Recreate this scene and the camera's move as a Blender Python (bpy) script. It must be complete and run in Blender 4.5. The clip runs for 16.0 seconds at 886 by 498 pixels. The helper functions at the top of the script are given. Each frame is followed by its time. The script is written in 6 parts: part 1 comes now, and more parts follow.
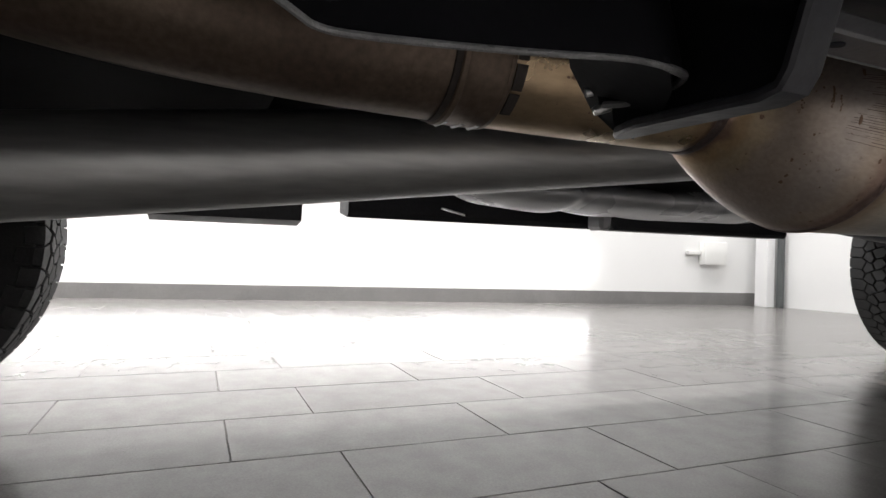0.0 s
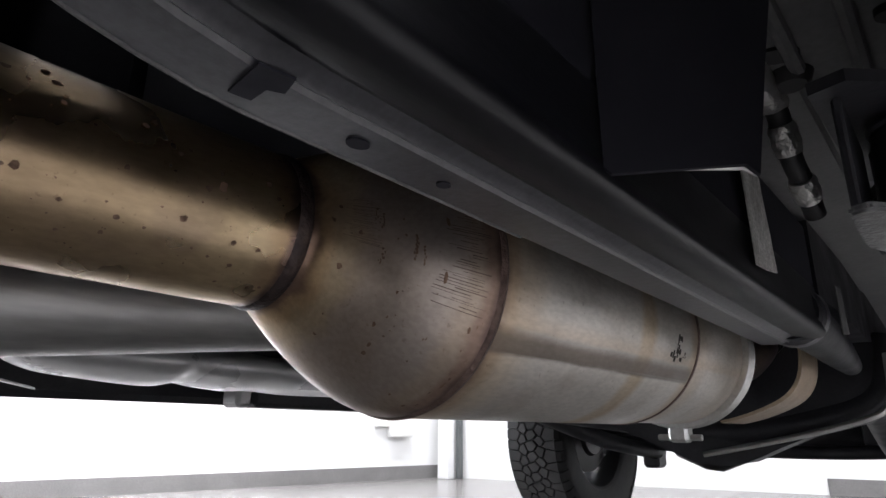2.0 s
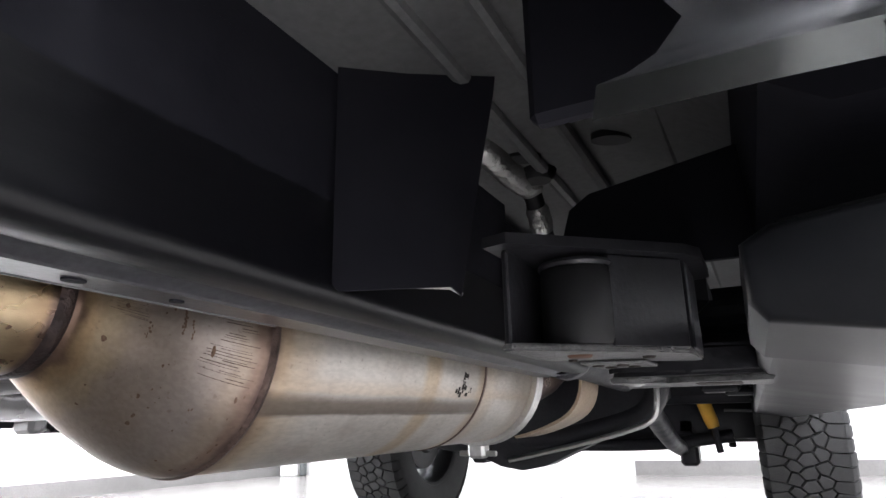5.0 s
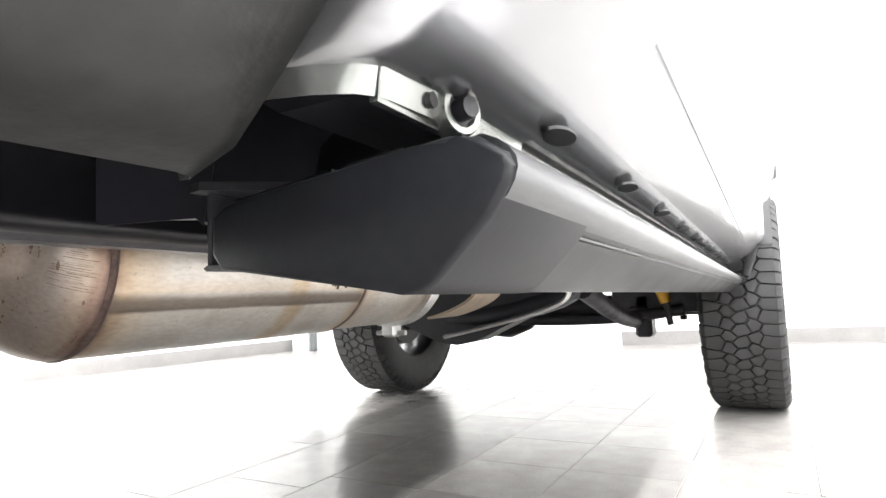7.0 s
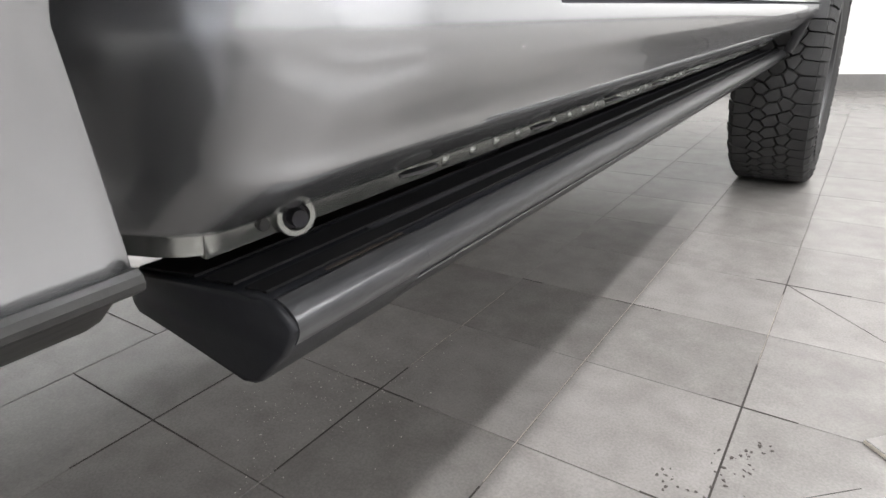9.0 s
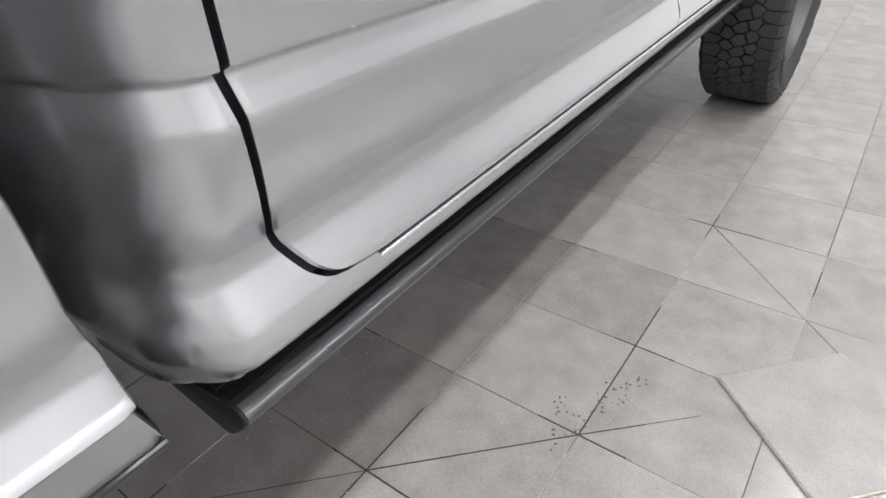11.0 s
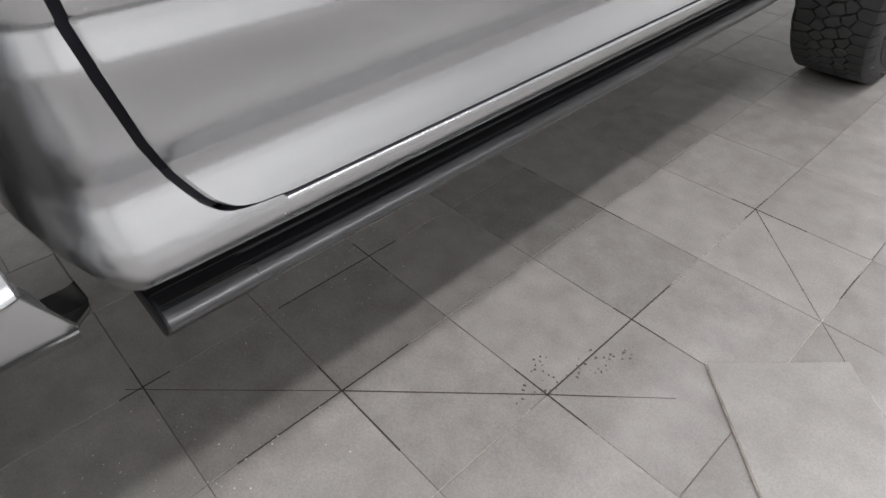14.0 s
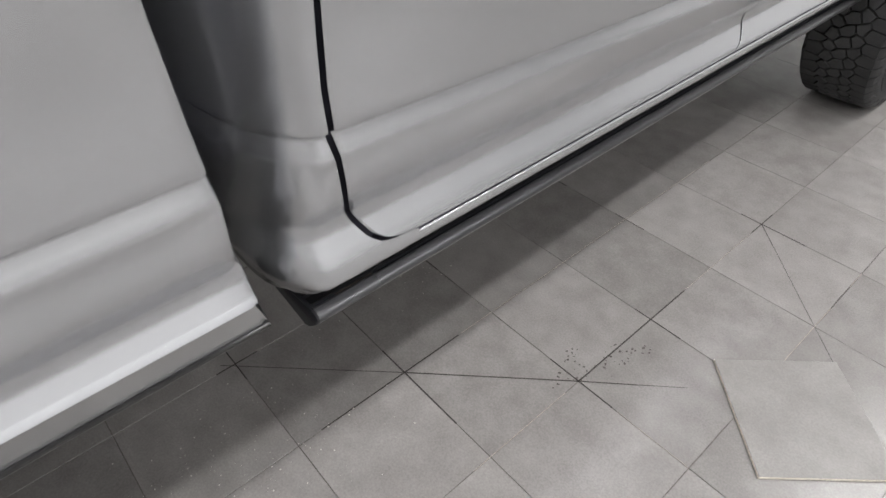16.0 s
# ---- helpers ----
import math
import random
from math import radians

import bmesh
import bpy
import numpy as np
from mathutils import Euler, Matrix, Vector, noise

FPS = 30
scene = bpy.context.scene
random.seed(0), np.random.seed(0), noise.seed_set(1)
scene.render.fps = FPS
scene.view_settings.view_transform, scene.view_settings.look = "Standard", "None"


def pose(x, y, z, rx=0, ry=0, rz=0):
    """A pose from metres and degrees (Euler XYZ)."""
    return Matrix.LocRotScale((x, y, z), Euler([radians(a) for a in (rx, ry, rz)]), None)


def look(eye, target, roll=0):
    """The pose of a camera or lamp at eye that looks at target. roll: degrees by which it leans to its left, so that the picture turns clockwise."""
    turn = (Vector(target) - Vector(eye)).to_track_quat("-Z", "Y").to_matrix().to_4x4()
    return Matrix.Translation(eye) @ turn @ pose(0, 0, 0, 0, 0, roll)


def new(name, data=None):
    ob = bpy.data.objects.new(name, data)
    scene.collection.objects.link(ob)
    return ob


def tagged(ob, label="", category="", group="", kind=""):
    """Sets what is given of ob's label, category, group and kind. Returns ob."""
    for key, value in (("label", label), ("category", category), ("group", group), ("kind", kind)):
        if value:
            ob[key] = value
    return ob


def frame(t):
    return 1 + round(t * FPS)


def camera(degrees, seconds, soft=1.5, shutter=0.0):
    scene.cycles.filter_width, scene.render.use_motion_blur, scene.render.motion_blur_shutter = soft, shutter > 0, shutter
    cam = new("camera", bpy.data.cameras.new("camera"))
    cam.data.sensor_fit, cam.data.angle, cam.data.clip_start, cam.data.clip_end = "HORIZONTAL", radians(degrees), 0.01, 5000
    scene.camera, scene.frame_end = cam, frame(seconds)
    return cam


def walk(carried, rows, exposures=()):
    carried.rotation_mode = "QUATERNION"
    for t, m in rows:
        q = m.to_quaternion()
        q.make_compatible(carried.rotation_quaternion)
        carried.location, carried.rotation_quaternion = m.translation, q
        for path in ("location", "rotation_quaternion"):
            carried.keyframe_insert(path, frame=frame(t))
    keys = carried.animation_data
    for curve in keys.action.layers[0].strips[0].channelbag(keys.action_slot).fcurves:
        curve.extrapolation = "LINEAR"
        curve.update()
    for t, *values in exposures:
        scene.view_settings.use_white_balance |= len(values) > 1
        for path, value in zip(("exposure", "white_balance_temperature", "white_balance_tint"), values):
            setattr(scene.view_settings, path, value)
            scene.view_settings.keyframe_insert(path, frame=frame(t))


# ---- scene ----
cam = camera(72.5, 16.0)
PATH = [
    (0, (0.914, 0.202, 0.41), (-0.935, 0.965, 0.422), 1.7),
    (0.5, (0.859, 0.238, 0.396), (-0.883, 1.204, 0.569), 1.5),
    (1, (0.851, 0.333, 0.408), (-0.736, 1.503, 0.746), 1.1),
    (1.5, (0.842, 0.404, 0.426), (-0.546, 1.758, 0.915), 0.7),
    (2, (0.829, 0.431, 0.435), (-0.419, 1.884, 1.009), 0.4),
    (2.5, (0.83, 0.448, 0.449), (-0.329, 1.971, 1.032), -0.1),
    (3, (0.842, 0.48, 0.463), (-0.236, 2.06, 1.046), -0.7),
    (3.5, (0.855, 0.511, 0.469), (-0.131, 2.153, 1.044), -0.8),
    (4, (0.86, 0.484, 0.484), (-0.038, 2.177, 1.056), -1.2),
    (4.2, (0.87, 0.465, 0.488), (-0.016, 2.166, 1.056), -1.4),
    (6.5, (1.083, 0.406, 0.49), (0.215, 2.175, 0.831), -2.0),
    (7, (1.156, 0.432, 0.498), (0.187, 2.175, 0.651), -2.4),
    (7.5, (1.189, 0.487, 0.501), (0.11, 2.158, 0.289), -2.1),
    (8, (1.235, 0.465, 0.558), (0.148, 2.066, 0.054), -2.6),
    (8.2, (1.254, 0.456, 0.604), (0.175, 2.041, 0.036), -2.6),
    (10.3, (1.369, 0.458, 0.795), (0.294, 1.849, -0.158), -2.8),
    (10.5, (1.399, 0.449, 0.849), (0.338, 1.818, -0.151), -3.1),
    (11, (1.476, 0.445, 1.012), (0.469, 1.734, -0.139), -3.5),
    (11.5, (1.56, 0.506, 1.065), (0.537, 1.734, -0.137), -3.1),
    (12, (1.595, 0.554, 1.069), (0.516, 1.704, -0.162), -3.0),
    (12.5, (1.613, 0.57, 1.057), (0.502, 1.666, -0.193), -2.4),
    (13, (1.604, 0.564, 1.056), (0.491, 1.623, -0.224), -1.8),
    (13.5, (1.6, 0.558, 1.044), (0.487, 1.596, -0.254), -1.3),
    (14, (1.619, 0.556, 1.037), (0.483, 1.563, -0.265), -1.8),
    (14.5, (1.566, 0.595, 1.035), (0.448, 1.585, -0.296), -1.2),
    (15, (1.588, 0.571, 1.068), (0.485, 1.56, -0.275), -0.7),
    (15.5, (1.6, 0.543, 1.136), (0.512, 1.515, -0.232), 0.2),
    (16, (1.644, 0.378, 1.217), (0.522, 1.358, -0.118), -0.3),
]
EXPOSURES = [(t, e, k, 10 + q) for t, e, k, q in ((0.0, 0.0, 6500, 1), (0.25, -0.4, 6450, 4), (0.5, -1.2, 6400, 5), (1.2, -0.7, 6350, 5), (1.5, 0.0, 6300, 4), (1.8, 0.45, 6150, 3), (2.6, 0.9, 6100, 3), (4.2, 0.95, 6100, 3), (6.3, 2.35, 6300, 1), (7.1, 1.95, 6450, 0), (7.6, 1.45, 6500, 0), (8.0, 0.95, 6500, 0), (8.2, 0.7, 6500, 0), (10.3, 0.4, 6400, 1), (11.0, 0.28, 6400, 1), (11.6, 0.15, 6450, 1), (12.5, -0.12, 6450, 1), (16.0, -0.1, 6450, 1))]
walk(cam, [(t, look(eye, target, roll)) for t, eye, target, roll in PATH], EXPOSURES)

# ---- world and lamps ----
world = bpy.data.worlds.new("world")
scene.world = world
world.use_nodes = True
world.node_tree.nodes["Background"].inputs[0].default_value = (0.8, 0.85, 0.9, 1)
world.node_tree.nodes["Background"].inputs[1].default_value = 0.05


def long_lamp(name, x, y, z, width, length, watts):
    data = bpy.data.lights.new(name, "AREA")
    data.shape, data.size, data.size_y, data.energy = "RECTANGLE", width, length, watts
    data.color = (1.0, 0.99, 0.985)
    ob = new(name, data)
    ob.matrix_world = pose(x, y, z)
    return ob


LAMP_ROWS = ((2.0, 0.6, 114, 0.08), (2.35, 0.6, 114, 0.08), (5.2, 0.6, 270, 0.3), (-2.3, 0.6, 235, 0.3))
CEIL = 3.3
for lx, ly, watts, wide in LAMP_ROWS:
    long_lamp("ceiling_lamp_light", lx, ly, CEIL - 0.09, wide, 9.0, watts)


# ---- materials ----
def material(name, colour, rough=0.5, metal=0.0, var=0.0, var_scale=8.0, second=None, bump=0.0, bump_scale=60.0,
             rough_var=0.0, coat=0.0, grain=0.0, grain_scale=150.0, stretch=(1, 1, 1), spec=0.5):
    """Principled material with a large-scale blend towards a second colour, a fine grain and a fine relief."""
    mat = bpy.data.materials.new(name)
    mat.use_nodes = True
    nt = mat.node_tree
    b = nt.nodes["Principled BSDF"]
    link = nt.links.new
    b.inputs["Roughness"].default_value, b.inputs["Metallic"].default_value = rough, metal
    b.inputs["Coat Weight"].default_value = coat
    b.inputs["Coat Roughness"].default_value = 0.06
    b.inputs["Specular IOR Level"].default_value = spec
    geo = nt.nodes.new("ShaderNodeTexCoord")
    mp = nt.nodes.new("ShaderNodeMapping")
    mp.inputs["Scale"].default_value = stretch
    link(geo.outputs["Object"], mp.inputs[0])
    col = None
    big = nt.nodes.new("ShaderNodeTexNoise")
    big.inputs["Scale"].default_value, big.inputs["Detail"].default_value = var_scale, 5
    link(mp.outputs[0], big.inputs["Vector"])
    ramp = nt.nodes.new("ShaderNodeValToRGB")
    ramp.color_ramp.elements[0].position, ramp.color_ramp.elements[1].position = 0.25, 0.75
    c2 = second or tuple(max(0, c * (1 - var)) for c in colour)
    ramp.color_ramp.elements[0].color, ramp.color_ramp.elements[1].color = (*colour, 1), (*c2, 1)
    link(big.outputs[0], ramp.inputs[0])
    col = ramp.outputs[0]
    fine = nt.nodes.new("ShaderNodeTexNoise")
    fine.inputs["Scale"].default_value, fine.inputs["Detail"].default_value = grain_scale, 3
    link(mp.outputs[0], fine.inputs["Vector"])
    if grain:
        hsv = nt.nodes.new("ShaderNodeHueSaturation")
        mr = nt.nodes.new("ShaderNodeMapRange")
        mr.inputs[3].default_value, mr.inputs[4].default_value = 1 - grain, 1 + grain
        mr.inputs[1].default_value, mr.inputs[2].default_value = 0.3, 0.7
        link(fine.outputs[0], mr.inputs[0])
        link(mr.outputs[0], hsv.inputs["Value"])
        link(col, hsv.inputs["Color"])
        col = hsv.outputs[0]
    link(col, b.inputs["Base Color"])
    if rough_var:
        mr2 = nt.nodes.new("ShaderNodeMapRange")
        mr2.inputs[1].default_value, mr2.inputs[2].default_value = 0.3, 0.7
        mr2.inputs[3].default_value, mr2.inputs[4].default_value = max(0.02, rough - rough_var), rough + rough_var
        link(big.outputs[0], mr2.inputs[0])
        link(mr2.outputs[0], b.inputs["Roughness"])
    if bump:
        bn = nt.nodes.new("ShaderNodeTexNoise")
        bn.inputs["Scale"].default_value, bn.inputs["Detail"].default_value = bump_scale, 4
        link(mp.outputs[0], bn.inputs["Vector"])
        bu = nt.nodes.new("ShaderNodeBump")
        bu.inputs["Strength"].default_value, bu.inputs["Distance"].default_value = bump, 0.004
        link(bn.outputs[0], bu.inputs["Height"])
        link(bu.outputs[0], b.inputs["Normal"])
    return mat


def heat_steel(name, stops, metal=0.78, rough=0.36, seam=False, blotch=0.5):
    """Stainless steel whose heat tint follows the welds along the pipe: stops of (y, colour)."""
    mat = bpy.data.materials.new(name)
    mat.use_nodes = True
    nt = mat.node_tree
    b, link = nt.nodes["Principled BSDF"], nt.links.new
    b.inputs["Metallic"].default_value = metal

    def node(kind, **inputs):
        n = nt.nodes.new(kind)
        for key, value in inputs.items():
            n.inputs[key].default_value = value
        return n

    def maths(op, a, c):
        n = nt.nodes.new("ShaderNodeMath")
        n.operation = op
        for i, q in enumerate((a, c)):
            if isinstance(q, (int, float)):
                n.inputs[i].default_value = q
            else:
                link(q, n.inputs[i])
        return n.outputs[0]

    def span(src, a, c, lo, hi):
        n = nt.nodes.new("ShaderNodeMapRange")
        n.interpolation_type = "SMOOTHSTEP"
        for i, q in enumerate((a, c, lo, hi)):
            n.inputs[i + 1].default_value = q
        link(src, n.inputs[0])
        return n.outputs[0]

    def cloud(scale, detail, stretch=(1, 1, 1)):
        mp = nt.nodes.new("ShaderNodeMapping")
        mp.inputs["Scale"].default_value = stretch
        link(co.outputs["Object"], mp.inputs[0])
        n = node("ShaderNodeTexNoise", Scale=scale, Detail=detail)
        link(mp.outputs[0], n.inputs["Vector"])
        return n.outputs[0]

    def blend(fac, a, c):
        n = nt.nodes.new("ShaderNodeMix")
        n.data_type = "RGBA"
        link(fac, n.inputs[0])
        for i, q in ((6, a), (7, c)):
            if isinstance(q, tuple):
                n.inputs[i].default_value = (*q, 1)
            else:
                link(q, n.inputs[i])
        return n.outputs[2]

    co = nt.nodes.new("ShaderNodeTexCoord")
    xyz = nt.nodes.new("ShaderNodeSeparateXYZ")
    link(co.outputs["Object"], xyz.inputs[0])
    lo, hi = stops[0][0], stops[-1][0]
    wander = maths("MULTIPLY", maths("SUBTRACT", cloud(38, 4), 0.5), 0.016)
    y = maths("ADD", xyz.outputs[1], wander)
    t = maths("DIVIDE", maths("SUBTRACT", y, lo), hi - lo)
    ramp = nt.nodes.new("ShaderNodeValToRGB")
    ramp.color_ramp.interpolation = "EASE"
    els = ramp.color_ramp.elements
    while len(els) < len(stops):
        els.new(0.5)
    for e, (q, c) in zip(els, stops):
        e.position, e.color = (q - lo) / (hi - lo), (*c, 1)
    link(t, ramp.inputs[0])
    col = ramp.outputs[0]
    # soft brown clouds, fine pits and drawn-out wipe marks
    col = blend(maths("MULTIPLY", span(cloud(16, 5), 0.48, 0.72, 0, 1), blotch), col, (0.27, 0.20, 0.15))
    col = blend(span(cloud(230, 2), 0.66, 0.74, 0, 0.32), col, (0.17, 0.115, 0.085))
    if seam:
        angle = maths("ARCTAN2", maths("SUBTRACT", xyz.outputs[2], 0.561), maths("SUBTRACT", xyz.outputs[0], 0.458))
        angle = maths("ADD", angle, maths("MULTIPLY", maths("SUBTRACT", cloud(60, 3, (1, 0.2, 1)), 0.5), 0.05))
        band = maths("MULTIPLY", span(angle, -0.64, -0.60, 0, 0.9), span(angle, -0.52, -0.38, 1, 0))
        band = maths("MULTIPLY", band, span(xyz.outputs[1], 1.222, 1.232, 1, 0))
        col = blend(band, col, (0.155, 0.125, 0.10))
        halo = maths("MULTIPLY", span(angle, -0.45, -0.40, 0, 0.5), span(angle, -0.40, -0.25, 1, 0))
        col = blend(halo, col, (0.55, 0.45, 0.34))
    grain = nt.nodes.new("ShaderNodeHueSaturation")
    link(span(cloud(260, 3, (1, 0.35, 1)), 0.3, 0.7, 0.92, 1.07), grain.inputs["Value"])
    link(col, grain.inputs["Color"])
    link(grain.outputs[0], b.inputs["Base Color"])
    link(span(cloud(14, 4), 0.3, 0.7, rough - 0.07, rough + 0.10), b.inputs["Roughness"])
    bump = node("ShaderNodeBump", Strength=0.10, Distance=0.004)
    link(cloud(42, 4), bump.inputs["Height"])
    link(bump.outputs[0], b.inputs["Normal"])
    return mat


BROWN, CREAM = (0.31, 0.225, 0.165), (0.60, 0.572, 0.53)
PIPE = heat_steel("heat_tinted_steel_pipe", [(0.40, (0.28, 0.205, 0.14)), (0.50, (0.36, 0.265, 0.165)), (0.60, (0.42, 0.318, 0.198)), (0.655, (0.48, 0.372, 0.232)), (0.672, (0.40, 0.285, 0.17)), (0.681, (0.17, 0.115, 0.095)), (0.69, (0.10, 0.075, 0.07))], 0.94, 0.30)
CONE = heat_steel("brown_stained_steel", [(0.69, (0.10, 0.075, 0.07)), (0.697, (0.20, 0.13, 0.095)), (0.703, (0.44, 0.31, 0.18)), (0.712, (0.47, 0.37, 0.25)), (0.724, (0.395, 0.325, 0.275)), (0.76, (0.40, 0.348, 0.315)), (0.778, (0.41, 0.335, 0.27)), (0.788, (0.29, 0.205, 0.165)), (0.796, (0.15, 0.10, 0.085))], 0.82, 0.37, blotch=0.28)
CAN = heat_steel("satin_stainless_steel", [(0.80, (0.17, 0.115, 0.095)), (0.815, (0.44, 0.34, 0.24)), (0.835, (0.59, 0.52, 0.43)), (0.88, CREAM), (1.05, CREAM), (1.068, (0.53, 0.44, 0.32)), (1.085, (0.50, 0.40, 0.28)), (1.105, CREAM), (1.20, CREAM), (1.222, (0.52, 0.43, 0.32)), (1.234, BROWN), (1.25, (0.57, 0.51, 0.43)), (1.30, CREAM), (1.42, (0.58, 0.53, 0.46)), (1.45, (0.46, 0.37, 0.27))], 0.74, 0.37, True, 0.28)


def emitter(name, colour, strength):
    mat = bpy.data.materials.new(name)
    mat.use_nodes = True
    b = mat.node_tree.nodes["Principled BSDF"]
    b.inputs["Base Color"].default_value = (0.9, 0.9, 0.9, 1)
    b.inputs["Emission Color"].default_value = (*colour, 1)
    b.inputs["Emission Strength"].default_value = strength
    return mat


PAINT = material("silver_paint", (0.49, 0.50, 0.52), 0.27, 0.87, 0.04, 3.0, coat=0.65, grain=0.0)
PAINT_UNDER = material("painted_underside", (0.36, 0.37, 0.355), 0.24, 0.85, 0.25, 9.0, bump=0.12, bump_scale=45.0, grain=0.06)
BLACK_COAT = material("black_chassis_paint", (0.013, 0.013, 0.0165), 0.42, 0.0, 0.4, 14.0, second=(0.021, 0.021, 0.025), rough_var=0.1, bump=0.2, bump_scale=90.0, grain=0.2, spec=0.3)
# rail paint again but darker, for the side that gets little light
RAIL_SIDE = material("glossy_shaded_chassis_paint", (0.0045, 0.0045, 0.0065), 0.36, 0.0, 0.3, 9.0, second=(0.009, 0.009, 0.0115), rough_var=0.06, bump=0.12, bump_scale=70.0, stretch=(1, 0.3, 1), spec=0.34)
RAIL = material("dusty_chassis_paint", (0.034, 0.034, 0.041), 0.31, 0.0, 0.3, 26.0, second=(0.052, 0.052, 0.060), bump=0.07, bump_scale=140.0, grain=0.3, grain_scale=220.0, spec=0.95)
BRACKET = material("satin_black_bracket_paint", (0.020, 0.020, 0.024), 0.42, 0.0, 0.3, 14.0, second=(0.030, 0.030, 0.034), rough_var=0.08, bump=0.1, bump_scale=200.0, grain=0.15, spec=0.4)
UNDERSEAL = material("matt_black_underseal", (0.020, 0.020, 0.027), 0.6, 0.0, 0.3, 12.0, second=(0.028, 0.028, 0.036), bump=0.1, bump_scale=80.0, spec=0.12)
TREAD = material("black_rubber_tread", (0.008, 0.008, 0.009), 0.65, 0.0, 0.3, 12.0, second=(0.014, 0.014, 0.015), bump=0.08, bump_scale=600.0, spec=0.12)
# underseal black again, darkened so the hanger and shields look unlit
HANGER = material("darkened_underseal", (0.005, 0.005, 0.006), 0.7, 0.0, 0.3, 20.0, second=(0.008, 0.008, 0.0095), bump=0.1, bump_scale=120.0, spec=0.04)
BLACK_PLASTIC = material("black_plastic", (0.022, 0.022, 0.024), 0.5, 0.0, 0.2, 20.0, bump=0.05, bump_scale=900.0, grain=0.08)
BOARD = material("textured_black_aluminium", (0.010, 0.0105, 0.013), 0.33, 0.0, 0.2, 10.0, second=(0.015, 0.0155, 0.019), rough_var=0.04, bump=0.05, bump_scale=700.0, grain=0.15, grain_scale=500.0, spec=0.32)
# board aluminium made paler for the lit upper side of its nose
NOSE = material("lightened_board_aluminium", (0.105, 0.108, 0.115), 0.30, 0.85, 0.2, 8.0, second=(0.13, 0.132, 0.138), rough_var=0.05, grain=0.12, grain_scale=400.0, stretch=(1, 0.1, 1))
CAP = material("satin_black_plastic", (0.012, 0.0125, 0.0155), 0.40, 0.0, 0.2, 20.0, second=(0.017, 0.018, 0.021), bump=0.04, bump_scale=700.0, grain=0.1, spec=0.25)
RUBBER = material("tyre_rubber", (0.012, 0.012, 0.013), 0.7, 0.0, 0.2, 15.0, second=(0.024, 0.024, 0.024), bump=0.3, bump_scale=200.0, grain=0.2)
RIM = material("dark_grey_wheel_metal", (0.03, 0.031, 0.033), 0.45, 0.4, 0.2, 10.0, second=(0.05, 0.05, 0.052), rough_var=0.08)
FLOOR_COAT = material("grey_floor_coating", (0.145, 0.147, 0.150), 0.5, 0.1, 0.3, 9.0, second=(0.20, 0.20, 0.20), grain=0.1)
RAIL_PLATE = material("grey_cast_plate", (0.12, 0.12, 0.122), 0.5, 0.3, 0.3, 40.0, second=(0.2, 0.2, 0.2), bump=0.5, bump_scale=350.0, grain=0.2)
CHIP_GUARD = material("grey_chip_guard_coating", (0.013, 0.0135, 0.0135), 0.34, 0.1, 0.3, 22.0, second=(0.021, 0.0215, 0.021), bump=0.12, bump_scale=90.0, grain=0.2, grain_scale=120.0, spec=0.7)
TAIL = material("dull_brown_steel_pipe", (0.145, 0.108, 0.080), 0.45, 0.7, 0.2, 9.0, second=(0.09, 0.064, 0.049), rough_var=0.08, bump=0.15, bump_scale=50.0, grain=0.2)
STAIN = material("brown_weld_stain", (0.085, 0.055, 0.050), 0.5, 0.5, 0.2, 45.0, second=(0.16, 0.108, 0.088), grain=0.2, bump=0.5, bump_scale=260.0)
SPOT = material("rust_spot", (0.15, 0.09, 0.06), 0.65, 0.3, 0.3, 300.0, second=(0.22, 0.14, 0.095), grain=0.3)
BURN = material("burnt_weld", (0.034, 0.026, 0.028), 0.45, 0.5, 0.3, 60.0, second=(0.075, 0.052, 0.047), grain=0.3, bump=0.5, bump_scale=260.0)
SOOT = material("dark_stain", (0.03, 0.022, 0.018), 0.7, 0.1, 0.2, 40.0, grain=0.3)
SHAFT = material("grey_driveshaft_steel", (0.38, 0.38, 0.38), 0.38, 0.8, 0.2, 6.0, second=(0.40, 0.395, 0.385), rough_var=0.1, grain=0.12, stretch=(1, 0.12, 1))
TANK = material("grey_tank_plastic", (0.58, 0.58, 0.59), 0.3, 0.3, 0.3, 8.0, rough_var=0.1)
FOIL = material("crinkled_foil", (0.75, 0.74, 0.72), 0.3, 0.9, 0.3, 40.0, bump=0.9, bump_scale=160.0)
LABEL = material("pale_foil_label", (0.82, 0.81, 0.79), 0.6, 0.0, 0.3, 60.0, second=(0.4, 0.39, 0.37), grain=0.3, grain_scale=300.0)
BRIGHT = material("bright_plated_steel", (0.6, 0.6, 0.59), 0.35, 0.8, 0.2, 20.0, grain=0.1)
RUST = material("rusty_bolt", (0.17, 0.092, 0.06), 0.75, 0.2, 0.3, 300.0, second=(0.10, 0.052, 0.036), grain=0.3)
YELLOW = material("yellow_shock_paint", (0.62, 0.33, 0.02), 0.45, 0.0, 0.2, 20.0)
RED_BROWN = material("rusty_metal", (0.13, 0.075, 0.05), 0.75, 0.3, 0.3, 20.0, grain=0.3)
WALL = material("white_wall_paint", (0.78, 0.78, 0.77), 0.6, 0.0, 0.06, 1.2, bump=0.05, bump_scale=200.0)
CEILING = material("white_ceiling_paint", (0.75, 0.75, 0.74), 0.8, 0.0, 0.05, 1.0)
BASE = material("grey_baseboard_tile", (0.19, 0.185, 0.18), 0.35, 0.0, 0.2, 6.0, grain=0.15)
